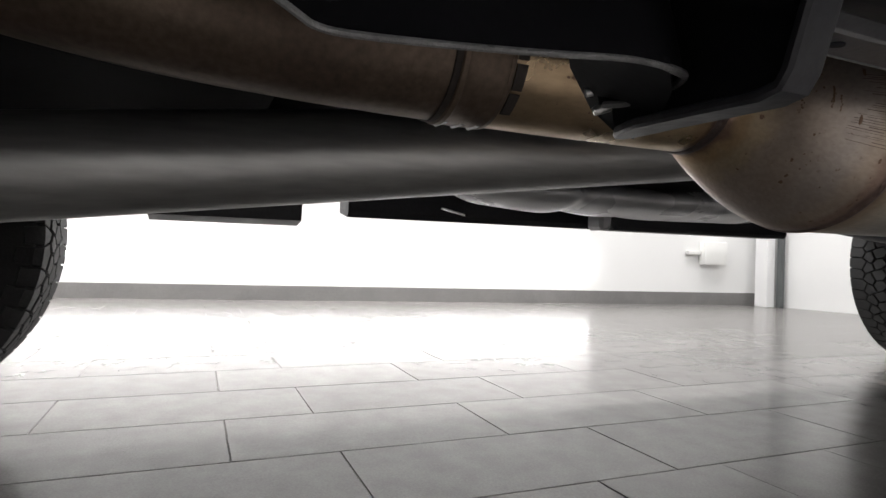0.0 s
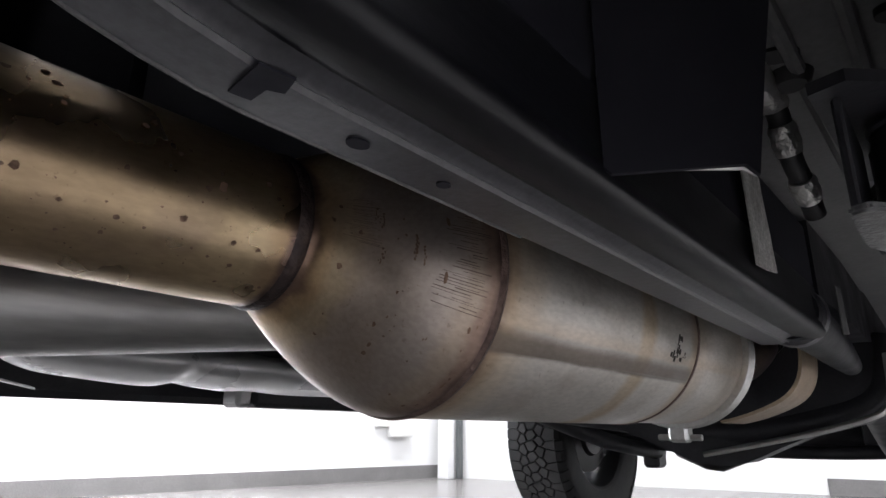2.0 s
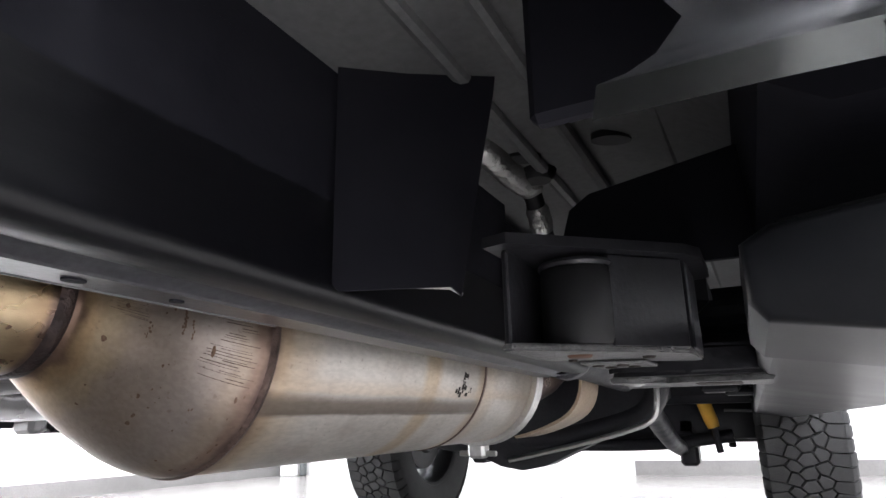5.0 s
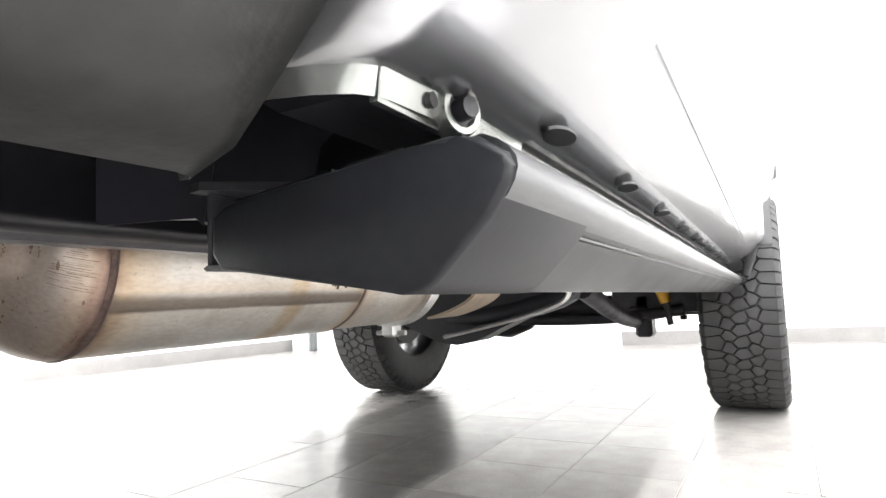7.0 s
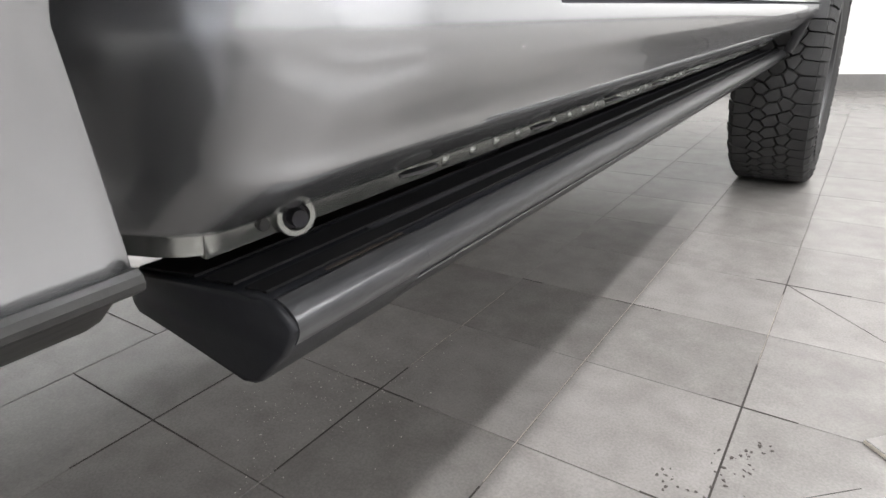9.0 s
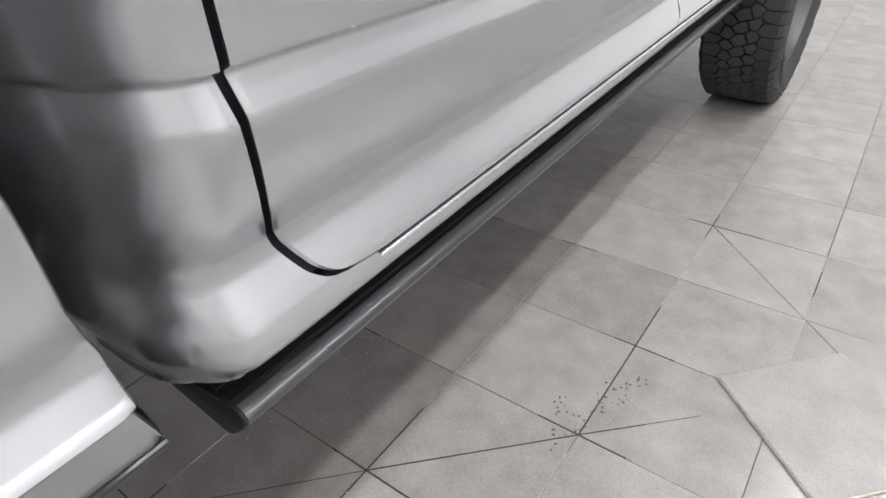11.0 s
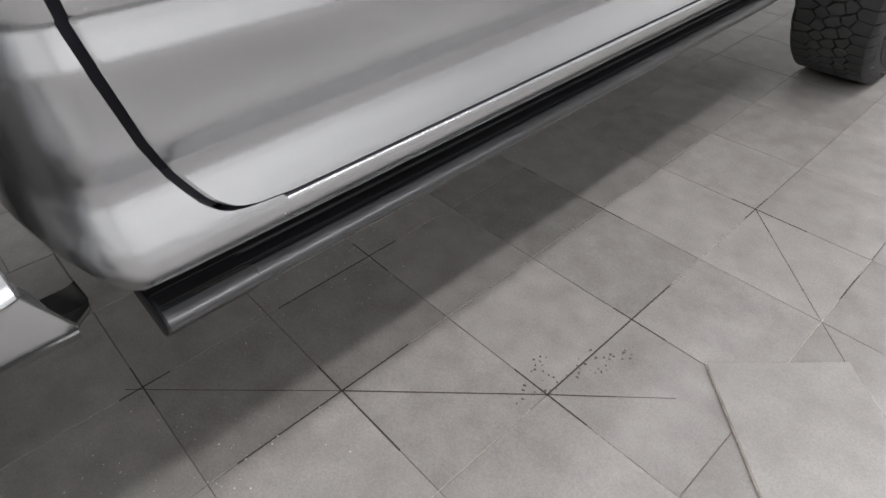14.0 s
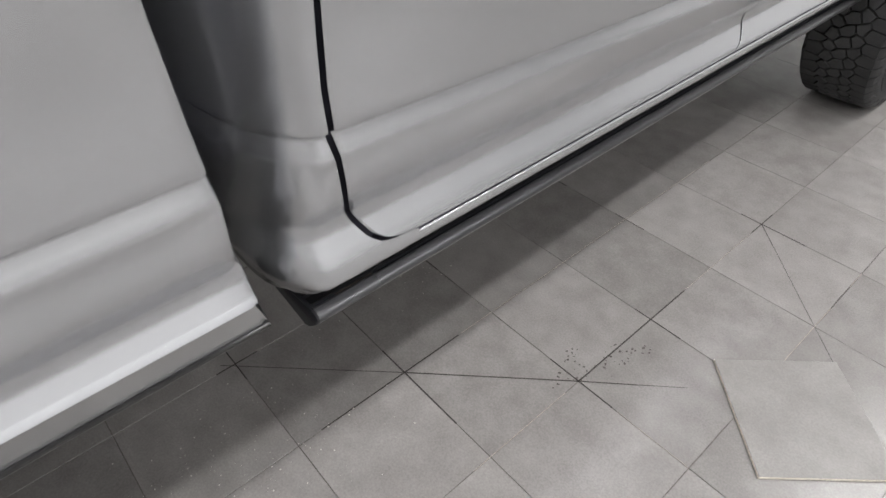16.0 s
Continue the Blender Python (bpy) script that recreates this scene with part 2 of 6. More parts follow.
POST = material("white_post_paint", (0.78, 0.78, 0.78), 0.45, 0.0, 0.05, 3.0)
DARK_POLE = material("dark_grey_metal", (0.12, 0.13, 0.13), 0.45, 0.4, 0.2, 8.0)
WHITE_PLASTIC = material("white_plastic", (0.75, 0.75, 0.73), 0.4, 0.0, 0.04, 10.0)
HOUSING = material("white_lamp_housing", (0.7, 0.7, 0.7), 0.5, 0.0, 0.05, 10.0)
LED = emitter("led_glow", (1.0, 0.99, 0.97), 22.0)
CEILING_GLOW = emitter("lamp_diffuser", (1.0, 0.985, 0.96), 6.0)
CRACK = material("dark_joint", (0.012, 0.01, 0.009), 0.9, 0.0, 0.3, 5.0, second=(0.04, 0.035, 0.03), grain=0.3)
GROUT = material("worn_grout", (0.05, 0.045, 0.04), 0.8, 0.0, 0.3, 1.6, second=(0.14, 0.125, 0.11), grain=0.2)
DUST = material("pale_dust", (0.40, 0.38, 0.35), 0.9)
DIRT = material("dark_dirt", (0.050, 0.044, 0.039), 0.9, grain=0.3)
EDGE = material("pale_tile_body", (0.58, 0.53, 0.46), 0.8, 0.0, 0.2, 30.0, grain=0.2)


SAND = material("sandy_grout", (0.36, 0.325, 0.28), 0.9, 0.0, 0.3, 20.0, second=(0.24, 0.22, 0.195), grain=0.2)


def tile_material():
    mat = material("grey_stone_tile", (0.168, 0.159, 0.152), 0.25, 0.0, 0.2, 13.0, second=(0.226, 0.217, 0.208), rough_var=0.0, bump=0.0, bump_scale=120.0, grain=0.11, grain_scale=230.0)
    nt = mat.node_tree
    b = nt.nodes["Principled BSDF"]
    src = b.inputs["Base Color"].links[0].from_socket
    info, geo = nt.nodes.new("ShaderNodeObjectInfo"), nt.nodes.new("ShaderNodeNewGeometry")
    add = nt.nodes.new("ShaderNodeMath")
    add.operation = "ADD"
    nt.links.new(info.outputs["Random"], add.inputs[0])
    nt.links.new(geo.outputs["Random Per Island"], add.inputs[1])
    fr = nt.nodes.new("ShaderNodeMath")
    fr.operation = "FRACT"
    nt.links.new(add.outputs[0], fr.inputs[0])
    mr = nt.nodes.new("ShaderNodeMapRange")
    mr.inputs[3].default_value, mr.inputs[4].default_value = 0.87, 1.08
    nt.links.new(fr.outputs[0], mr.inputs[0])
    hsv = nt.nodes.new("ShaderNodeHueSaturation")
    nt.links.new(src, hsv.inputs["Color"])
    nt.links.new(mr.outputs[0], hsv.inputs["Value"])
    nt.links.new(hsv.outputs[0], b.inputs["Base Color"])
    # the stone's cloudiness runs over the whole floor
    tc, co = nt.nodes.new("ShaderNodeVectorMath"), nt.nodes["Texture Coordinate"]
    tc.operation = "MULTIPLY_ADD"
    nt.links.new(geo.outputs["Position"], tc.inputs[0])
    tc.inputs[1].default_value = (1, 1, 1)
    comb = nt.nodes.new("ShaderNodeCombineXYZ")
    sc = nt.nodes.new("ShaderNodeMath")
    sc.operation = "MULTIPLY"
    sc.inputs[1].default_value = 37.0
    nt.links.new(fr.outputs[0], sc.inputs[0])
    nt.links.new(sc.outputs[0], comb.inputs[2])
    nt.links.new(comb.outputs[0], tc.inputs[2])
    for n in nt.nodes:
        if n.bl_idname == "ShaderNodeMapping":
            nt.links.new(tc.outputs[0], n.inputs[0])
    return mat


TILE = tile_material()
MATT_TILE = tile_material()
MATT_TILE.name = "matt_stone_tile"
MATT_TILE.node_tree.nodes["Principled BSDF"].inputs["Roughness"].default_value = 0.45


# ---- mesh helpers ----
def to_object(name, bm, mat, angle=35):
    bmesh.ops.recalc_face_normals(bm, faces=bm.faces)
    me = bpy.data.meshes.new(name)
    bm.to_mesh(me)
    bm.free()
    for p in me.polygons:
        p.use_smooth = True
    me.set_sharp_from_angle(angle=radians(angle))
    me.materials.append(mat)
    return new(name, me)


def part(name, bm, mat, parent, label="", angle=35):
    ob = to_object(name, bm, mat, angle)
    while parent and parent.parent and parent.parent.parent:
        parent = parent.parent
    ob.parent = parent
    ob.matrix_parent_inverse = parent.matrix_world.inverted() if parent else Matrix()
    if label:
        tagged(ob, label)
    return ob


def thing(name, place=(0, 0, 0), label="", category="", group="", kind=""):
    ob = new(name)
    ob.matrix_world = pose(*place)
    ob.matrix_basis = pose(*place)
    return tagged(ob, label, category, group, kind)


def add_mesh(bm, verts, faces):
    vs = [bm.verts.new(v) for v in verts]
    for f in faces:
        try:
            bm.faces.new([vs[i] for i in f])
        except ValueError:
            pass
    return bm


def box(bm, lo, hi, bevel=0.0, m=None, seg=1):
    """A box between two corners, with rounded edges."""
    sub = bmesh.new()
    bmesh.ops.create_cube(sub, size=1)
    for v in sub.verts:
        v.co = Vector([lo[i] + (v.co[i] + 0.5) * (hi[i] - lo[i]) for i in range(3)])
    if bevel:
        bmesh.ops.bevel(sub, geom=sub.edges[:], offset=bevel, segments=seg, affect="EDGES", profile=0.5)
    return join(bm, sub, m)


def join(bm, sub, m=None):
    if m is not None:
        bmesh.ops.transform(sub, matrix=m, verts=sub.verts)
    me = bpy.data.meshes.new("scratch")
    sub.to_mesh(me)
    sub.free()
    bm.from_mesh(me)
    bpy.data.meshes.remove(me)
    return bm


def prism(bm, profile, y0, y1, steps=1, warp=None):
    """A closed (x, z) profile drawn out along y."""
    n = len(profile)
    verts, faces = [], []
    for k in range(steps + 1):
        y = y0 + (y1 - y0) * k / steps
        for x, z in profile:
            p = (x, y, z)
            verts.append(warp(p) if warp else p)
    for k in range(steps):
        for i in range(n):
            j = (i + 1) % n
            faces.append((k * n + i, k * n + j, (k + 1) * n + j, (k + 1) * n + i))
    faces.append(tuple(range(n)))
    faces.append(tuple(steps * n + i for i in reversed(range(n))))
    return add_mesh(bm, verts, faces)


def plate(bm, outline, thick, m):
    """A flat (u, v) outline of a thickness, laid by m: u, v and then the thickness."""
    n = len(outline)
    verts = [m @ Vector((u, v, 0)) for u, v in outline] + [m @ Vector((u, v, thick)) for u, v in outline]
    faces = [tuple(range(n)), tuple(n + i for i in reversed(range(n)))]
    faces += [(i, (i + 1) % n, n + (i + 1) % n, n + i) for i in range(n)]
    return add_mesh(bm, verts, faces)


def smooth_path(points, per=6):
    """A Catmull-Rom curve through the points."""
    p = [Vector(q) for q in points]
    p = [2 * p[0] - p[1], *p, 2 * p[-1] - p[-2]]
    out = []
    for i in range(1, len(p) - 2):
        for k in range(per):
            t = k / per
            a, b, c, d = p[i - 1], p[i], p[i + 1], p[i + 2]
            out.append(0.5 * ((2 * b) + (c - a) * t + (2 * a - 5 * b + 4 * c - d) * t * t + (3 * b - a - 3 * c + d) * t ** 3))
    out.append(p[-2])
    return out


def tube(bm, path, radius, seg=16, flat=1.0, up=(0, 0, 1), cap=True):
    """A round (or flattened) bar along a path; radius may be a list."""
    path = [Vector(p) for p in path]
    verts, faces = [], []
    u = Vector(up)
    for k, p in enumerate(path):
        d = (path[min(k + 1, len(path) - 1)] - path[max(k - 1, 0)]).normalized()
        side = d.cross(u)
        side = side.normalized() if side.length > 1e-4 else d.orthogonal().normalized()
        top = side.cross(d).normalized()
        u = top
        r = radius[k] if isinstance(radius, (list, tuple)) else radius
        for i in range(seg):
            a = 2 * math.pi * i / seg
            verts.append(p + side * (r * math.cos(a)) + top * (r * flat * math.sin(a)))
    for k in range(len(path) - 1):
        for i in range(seg):
            j = (i + 1) % seg
            faces.append((k * seg + i, k * seg + j, (k + 1) * seg + j, (k + 1) * seg + i))
    if cap:
        faces.append(tuple(range(seg)))
        faces.append(tuple((len(path) - 1) * seg + i for i in reversed(range(seg))))
    return add_mesh(bm, verts, faces)


def lathe(bm, profile, m, seg=48, a0=0.0, a1=2 * math.pi, closed=False):
    """(radius, along) turned round m's x axis; closed joins the profile's ends."""
    full = abs(a1 - a0 - 2 * math.pi) < 1e-6
    n, cols = len(profile), seg if full else seg + 1
    verts = []
    for k in range(cols):
        a = a0 + (a1 - a0) * k / seg
        for r, x in profile:
            verts.append(m @ Vector((x, r * math.cos(a), r * math.sin(a))))
    faces = []
    for k in range(seg):
        q = (k + 1) % cols
        for i in range(n if closed else n - 1):
            j = (i + 1) % n
            faces.append((k * n + i, k * n + j, q * n + j, q * n + i))
    return add_mesh(bm, verts, faces)


def interp(table, z):
    """Piecewise linear: table of (key, value), keys rising."""
    if z <= table[0][0]:
        return table[0][1]
    for (a, va), (b, vb) in zip(table, table[1:]):
        if z <= b:
            return va + (vb - va) * (z - a) / (b - a)
    return table[-1][1]


# ---- the room ----
def wall(name, a, b, z0, z1, thick, mat, parent=None, label=""):
    """A wall from a to b, its thickness on the right-hand side of the way."""
    bm = bmesh.new()
    d = (Vector(b) - Vector(a)).to_3d()
    n = Vector((d.y, -d.x, 0)).normalized() * thick
    q = [Vector((*a, 0)), Vector((*b, 0)), Vector((*b, 0)) + n, Vector((*a, 0)) + n]
    add_mesh(bm, [v + Vector((0, 0, z0)) for v in q] + [v + Vector((0, 0, z1)) for v in q],
             [(0, 1, 2, 3), (4, 5, 6, 7), (0, 1, 5, 4), (1, 2, 6, 5), (2, 3, 7, 6), (3, 0, 4, 7)])
    ob = to_object(name, bm, mat)
    return tagged(ob, label, "wall" if "base" not in name else "baseboard", kind="structure")


BACK_L, CORNER_L, CORNER_M, FRONT_R, BACK_R = (-4.95, -5.2), (-3.22, 5.12), (-2.93, 5.2), (7.6, 7.6), (7.6, -5.2)
wall("wall_west", CORNER_L, BACK_L, 0, CEIL, 0.2, WALL, label="plain white painted workshop wall")
wall("wall_north", FRONT_R, CORNER_M, 0, CEIL, 0.2, WALL, label="plain white painted workshop end wall")
wall("wall_north_return", CORNER_M, CORNER_L, 0, CEIL, 0.2, WALL, label="short white painted wall return at the post")
wall("wall_east", BACK_R, FRONT_R, 0, CEIL, 0.2, WALL, label="plain white painted wall beside the truck")
wall("wall_south", BACK_L, BACK_R, 0, CEIL, 0.2, WALL, label="plain white painted wall behind the truck")


def baseboard(name, a, b):
    d = (Vector(b) - Vector(a)).normalized()
    n = Vector((-d.y, d.x)) * 0.012
    wall(name, tuple(Vector(a) + n), tuple(Vector(b) + n), 0.0, 0.115, 0.0115, BASE, label="grey tile baseboard along the white wall")


baseboard("baseboard_west", CORNER_L, BACK_L)
baseboard("baseboard_north", FRONT_R, (-0.1, 5.845))
bm = bmesh.new()
box(bm, (-5.6, -5.6, CEIL), (8.0, 8.0, CEIL + 0.15))
tagged(to_object("ceiling", bm, CEILING), "plain white painted ceiling", "ceiling", kind="structure")

for lx, ly, watts, wide in LAMP_ROWS:
    lamp = thing("ceiling_lamp", (lx, ly, CEIL), "long white linear ceiling lamp", "lamp", "ceiling lamps")
    bm = bmesh.new()
    box(bm, (lx - 0.11, ly - 4.55, CEIL - 0.055), (lx + 0.11, ly + 4.55, CEIL), 0.006)
    part("housing", bm, HOUSING, lamp)
    bm = bmesh.new()
    box(bm, (lx - 0.085, ly - 4.5, CEIL - 0.072), (lx + 0.085, ly + 4.5, CEIL - 0.056), 0.004)
    part("diffuser", bm, CEILING_GLOW, lamp, "glowing white diffuser")


def on_west(y):
    """Where the west wall's face is at y."""
    (x0, y0), (x1, y1) = CORNER_L, BACK_L
    return x0 + (x1 - x0) * (y - y0) / (y1 - y0)


west_turn = math.degrees(math.atan2(CORNER_L[0] - BACK_L[0], CORNER_L[1] - BACK_L[1]))
strip = thing("wall_lamp", (on_west(1.25), 1.25, 0.33), "long white LED tube lamp mounted low on the wall", "lamp")
m = pose(on_west(1.25), 1.25, 0.325, 0, 0, -west_turn)
bm = bmesh.new()
box(bm, (0.0, -2.28, -0.016), (0.066, 2.12, 0.016), 0.004, m)
part("housing", bm, HOUSING, strip)
for y0, y1 in ((-2.32, -0.002), (0.002, 2.16)):
    bm = bmesh.new()
    ends = [(y0, 0.010), (y0 + 0.008, 0.019), (y0 + 0.026, 0.021)] if y0 < -1 else [(y0, 0.021)]
    ends += [(y0 + (y1 - y0) * k / 4, 0.021) for k in (1, 2, 3)]
    ends += [(y1 - 0.026, 0.021), (y1 - 0.008, 0.019), (y1, 0.010)] if y1 > 1 else [(y1, 0.021)]
    tube(bm, [m @ Vector((0.085, y, 0)) for y, r in ends], [r for y, r in ends], 18)
    part("led_tube", bm, LED, strip, "glowing white LED tube")
bm = bmesh.new()
box(bm, (0.0, -0.008, -0.034), (0.03, 0.008, 0.034), 0.004, m)
part("wall_clip", bm, WHITE_PLASTIC, strip)

post = thing("post", (-3.05, 5.03, 0), "white painted square steel post by the wall corner", "post")
bm = bmesh.new()
box(bm, (-3.13, 4.98, 0), (-3.0, 5.08, CEIL - 0.004), 0.006)
part("shaft", bm, POST, post)
bm = bmesh.new()
box(bm, (-2.995, 5.085, 0), (-2.945, 5.14, 2.4), 0.008)
part("dark_channel", bm, DARK_POLE, post, "dark grey metal channel")

sock = thing("wall_socket_box", (-3.3, 4.6, 0.4), "white plastic wall socket box", "socket box")
m = pose(on_west(4.6), 4.6, 0.46, 0, 0, -west_turn)
bm = bmesh.new()
box(bm, (0.002, -0.11, -0.09), (0.09, 0.13, 0.12), 0.012, m, 2)
part("body", bm, WHITE_PLASTIC, sock)
bm = bmesh.new()
box(bm, (0.002, -0.25, 0.0), (0.05, -0.112, 0.035), 0.006, m)
part("plug", bm, WHITE_PLASTIC, sock)

# ---- the truck ----
CX = 0.17
truck = thing("pickup_truck", (CX, 1.35, 0), "silver crew-cab pickup truck with black running boards and all-terrain tyres", "pickup truck")

# side of the body: z, x
SIDE = [(0.640, 1.1158), (0.65, 1.1275), (0.66, 1.1395), (0.667, 1.1460), (0.673, 1.1508), (0.6765, 1.1524), (0.680, 1.1537), (0.684, 1.1546), (0.6875, 1.1545), (0.690, 1.1540), (0.693, 1.1534), (0.697, 1.1525), (0.703, 1.1508), (0.710, 1.1482), (0.718, 1.1450), (0.726, 1.1414), (0.734, 1.1378), (0.740, 1.1352), (0.746, 1.1335), (0.752, 1.1330), (0.758, 1.1336), (0.764, 1.1352), (0.772, 1.1402), (0.780, 1.1456), (0.790, 1.1520), (0.800, 1.1574), (0.81, 1.1618), (0.82, 1.1660), (0.84, 1.1738), (0.86, 1.1808), (0.870, 1.1838), (0.873, 1.1846), (0.876, 1.1847), (0.880, 1.1839), (0.888, 1.1819), (0.896, 1.1799), (0.9005, 1.1788), (0.9025, 1.1784), (0.9040, 1.1784), (0.9056, 1.1802), (0.9072, 1.1840), (0.9095, 1.1872), (0.914, 1.1888), (0.93, 1.1910), (0.96, 1.1955), (1.05, 1.208), (1.15, 1.216), (1.25, 1.216), (1.4, 1.204), (1.55, 1.18)]
ZS = [0.697, 0.70, 0.703, 0.706, 0.71, 0.714, 0.718, 0.722, 0.726, 0.73, 0.734, 0.737, 0.74, 0.743, 0.746, 0.749, 0.752, 0.755, 0.758, 0.761, 0.764, 0.768, 0.772, 0.776, 0.78, 0.785, 0.79, 0.80, 0.81, 0.82, 0.84, 0.86, 0.866, 0.87, 0.873, 0.876, 0.880, 0.888, 0.896, 0.9005, 0.9025, 0.9040, 0.9056, 0.9072, 0.9095, 0.914, 0.922, 0.93, 0.96, 1.0, 1.05, 1.1, 1.15, 1.25, 1.4, 1.5]


def side_x(z):
    return interp(SIDE, z)


def fall(y, z):
    """The body line falls a little towards the front."""
    return z - (0.022 * (y - 0.65) if y > 0.6 else -0.009) * interp([(0.76, 0.0), (0.88, 1.0)], z)


def side_panel(bm, y_back, y_front, zs, thick=0.022, cols=10, edge=0.006):
    """A pressed outer panel between two edges y(z), with rolled rims and a return all round."""
    grid = []
    for z in zs:
        a, b = y_back(z), y_front(z)
        ys = [a + edge * 0.8, a + edge * 0.8 + 0.002, a + 0.014] + [a + (b - a) * k / cols for k in range(1, cols)] + [b - 0.014, b - edge * 0.8 - 0.002, b - edge * 0.8]
        x = side_x(z)
        # rolled rims on both sides
        row = [(x - thick, a + 0.001, z), (x - edge * 0.6, a - edge * 0.1, z)] + [(x, y, z) for y in ys] + [(x - edge * 0.6, b + edge * 0.1, z), (x - thick, b - 0.001, z)]
        grid.append(row)
    low = [(x - 0.012 if k > 1 and k < len(grid[0]) - 2 else x, y, zs[0] - 0.0006) for k, (x, y, z) in enumerate(grid[0])]
    grid.insert(0, low)
    n = len(grid[0])
    verts = [(x, y, fall(y, z)) for row in grid for x, y, z in row]
    faces = [(i * n + k, i * n + k + 1, (i + 1) * n + k + 1, (i + 1) * n + k) for i in range(len(grid) - 1) for k in range(n - 1)]
    return add_mesh(bm, verts, faces)


REAR_EDGE = [(0.697, 0.768), (0.6985, 0.742), (0.701, 0.722), (0.705, 0.710), (0.712, 0.700), (0.72, 0.692), (0.735, 0.683), (0.75, 0.675), (0.80, 0.657), (0.87, 0.640), (0.911, 0.634), (0.96, 0.629), (1.05, 0.627), (1.5, 0.627)]
MID = 1.665
FRONT_EDGE = 2.72


def rear_edge(z):
    return interp(REAR_EDGE, z)


def door_lift(z):
    """Rounds the lower front corner of the rear door."""
    return MID + interp([(0.697, -0.03), (0.71, -0.01), (0.735, 0.0), (1.5, 0.02)], z)


bm = bmesh.new()
side_panel(bm, lambda z: rear_edge(z) + 0.0050, lambda z: door_lift(z) - 0.002, ZS, thick=0.007, edge=0.004)
rear_door = part("rear_door", bm, PAINT, truck, "silver rear door with a pressed crease")
bm = bmesh.new()
side_panel(bm, lambda z: door_lift(z) + 0.0025, lambda z: FRONT_EDGE + interp([(0.697, -0.02), (1.5, 0.12)], z), ZS, thick=0.003, edge=0.0008)
front_door = part("front_door", bm, PAINT, truck, "silver front door with a pressed crease")

# black seal behind the gaps, which also deepens their shade
bm = bmesh.new()
zs = [0.706, 0.75, 0.8, 0.86, 0.95, 1.2, 1.5]
add_mesh(bm, [(side_x(z) - 0.016, rear_edge(z) - 0.02, z) for z in zs] + [(side_x(z) - 0.016, rear_edge(z) + 0.03, z) for z in zs] +
         [(side_x(z) - 0.03, rear_edge(z) - 0.02, z) for z in zs] + [(side_x(z) - 0.03, rear_edge(z) + 0.03, z) for z in zs],
         [(i, i + 1, 8 + i, 7 + i) for i in range(6)] + [(14 + i, 15 + i, 22 + i, 21 + i) for i in range(6)] + [(i, i + 1, 15 + i, 14 + i) for i in range(6)] + [(7 + i, 8 + i, 22 + i, 21 + i) for i in range(6)])
door_seals = [part("door_seal", bm, UNDERSEAL, truck, "black seal strip that darkens the door gap")]
for ya, yb in ((MID - 0.02, MID + 0.03), (FRONT_EDGE - 0.03, FRONT_EDGE + 0.14)):
    bm = bmesh.new()
    zs = [0.706, 0.75, 0.8, 0.86, 0.95, 1.2, 1.5]
    add_mesh(bm, [(side_x(z) - 0.012, y, z) for y in (ya, yb) for z in zs] + [(side_x(z) - 0.03, y, z) for y in (ya, yb) for z in zs],
             [(i, i + 1, 8 + i, 7 + i) for i in range(6)] + [(14 + i, 15 + i, 22 + i, 21 + i) for i in range(6)] + [(i, i + 1, 15 + i, 14 + i) for i in range(6)] + [(7 + i, 8 + i, 22 + i, 21 + i) for i in range(6)])
    door_seals.append(part("door_seal", bm, UNDERSEAL, truck, "black seal strip that darkens the door gap"))

# black strip laid on the silver ledge as shade under the doors
bm = bmesh.new()
box(bm, (1.120, 0.690, 0.6900), (1.1514, 2.70, 0.6945), 0.0008)
door_seals.append(part("door_seal", bm, UNDERSEAL, truck, "black seal strip that darkens the door gap"))

# rear corner of the cab, one skin round from the back wall to the door gap
CORNER = [(-0.14, 0.5955), (-0.12, 0.596), (-0.09, 0.596), (-0.062, 0.5975), (-0.040, 0.601), (-0.022, 0.607), (-0.009, 0.615), (-0.002, 0.624)]
BROAD = [(-0.40, 0.545), (-0.22, 0.553), (-0.14, 0.559), (-0.095, 0.567), (-0.060, 0.578), (-0.032, 0.592), (-0.011, 0.608), (-0.001, 0.622)]
LOW = [(0.5768, 1.0262), (0.5885, 1.0285), (0.590, 1.038), (0.594, 1.047), (0.603, 1.0635), (0.615, 1.0850), (0.6255, 1.1030), (0.629, 1.1070), (0.633, 1.1095), (0.640, 1.1158)]


def low_x(z):
    return interp(LOW, z) if z < 0.64 else side_x(z)


bm = bmesh.new()
zs = [0.5768, 0.582, 0.5885, 0.590, 0.594, 0.603, 0.615, 0.6255, 0.629, 0.633, 0.64, 0.65, 0.66, 0.667, 0.673, 0.6765, 0.680, 0.684, 0.6875, 0.690, 0.693] + ZS
grid = []
for z in zs:
    x = low_x(z)
    edge = rear_edge(z) if z >= 0.697 else 0.768
    f = interp([(0.60, 0.0), (0.70, 1.0)], z)
    row = [(x + a[0] * (1 - f) + b[0] * f, a[1] * (1 - f) + b[1] * f, z) for a, b in zip(CORNER, BROAD)]
    for k in (0.25, 0.5, 0.75, 0.92, 1.0):
        row.append((x, 0.624 + (edge - (0.0040 if z >= 0.697 else 0.0003) - 0.624) * k, z))
    row.append((x - (0.02 if z >= 0.712 else 0.005), edge - 0.004, z - (0.0 if z >= 0.712 else 0.003)) if z >= 0.697 else (x, 0.7681, z))
    grid.append(row)
n = len(grid[0])
flange = bmesh.new()
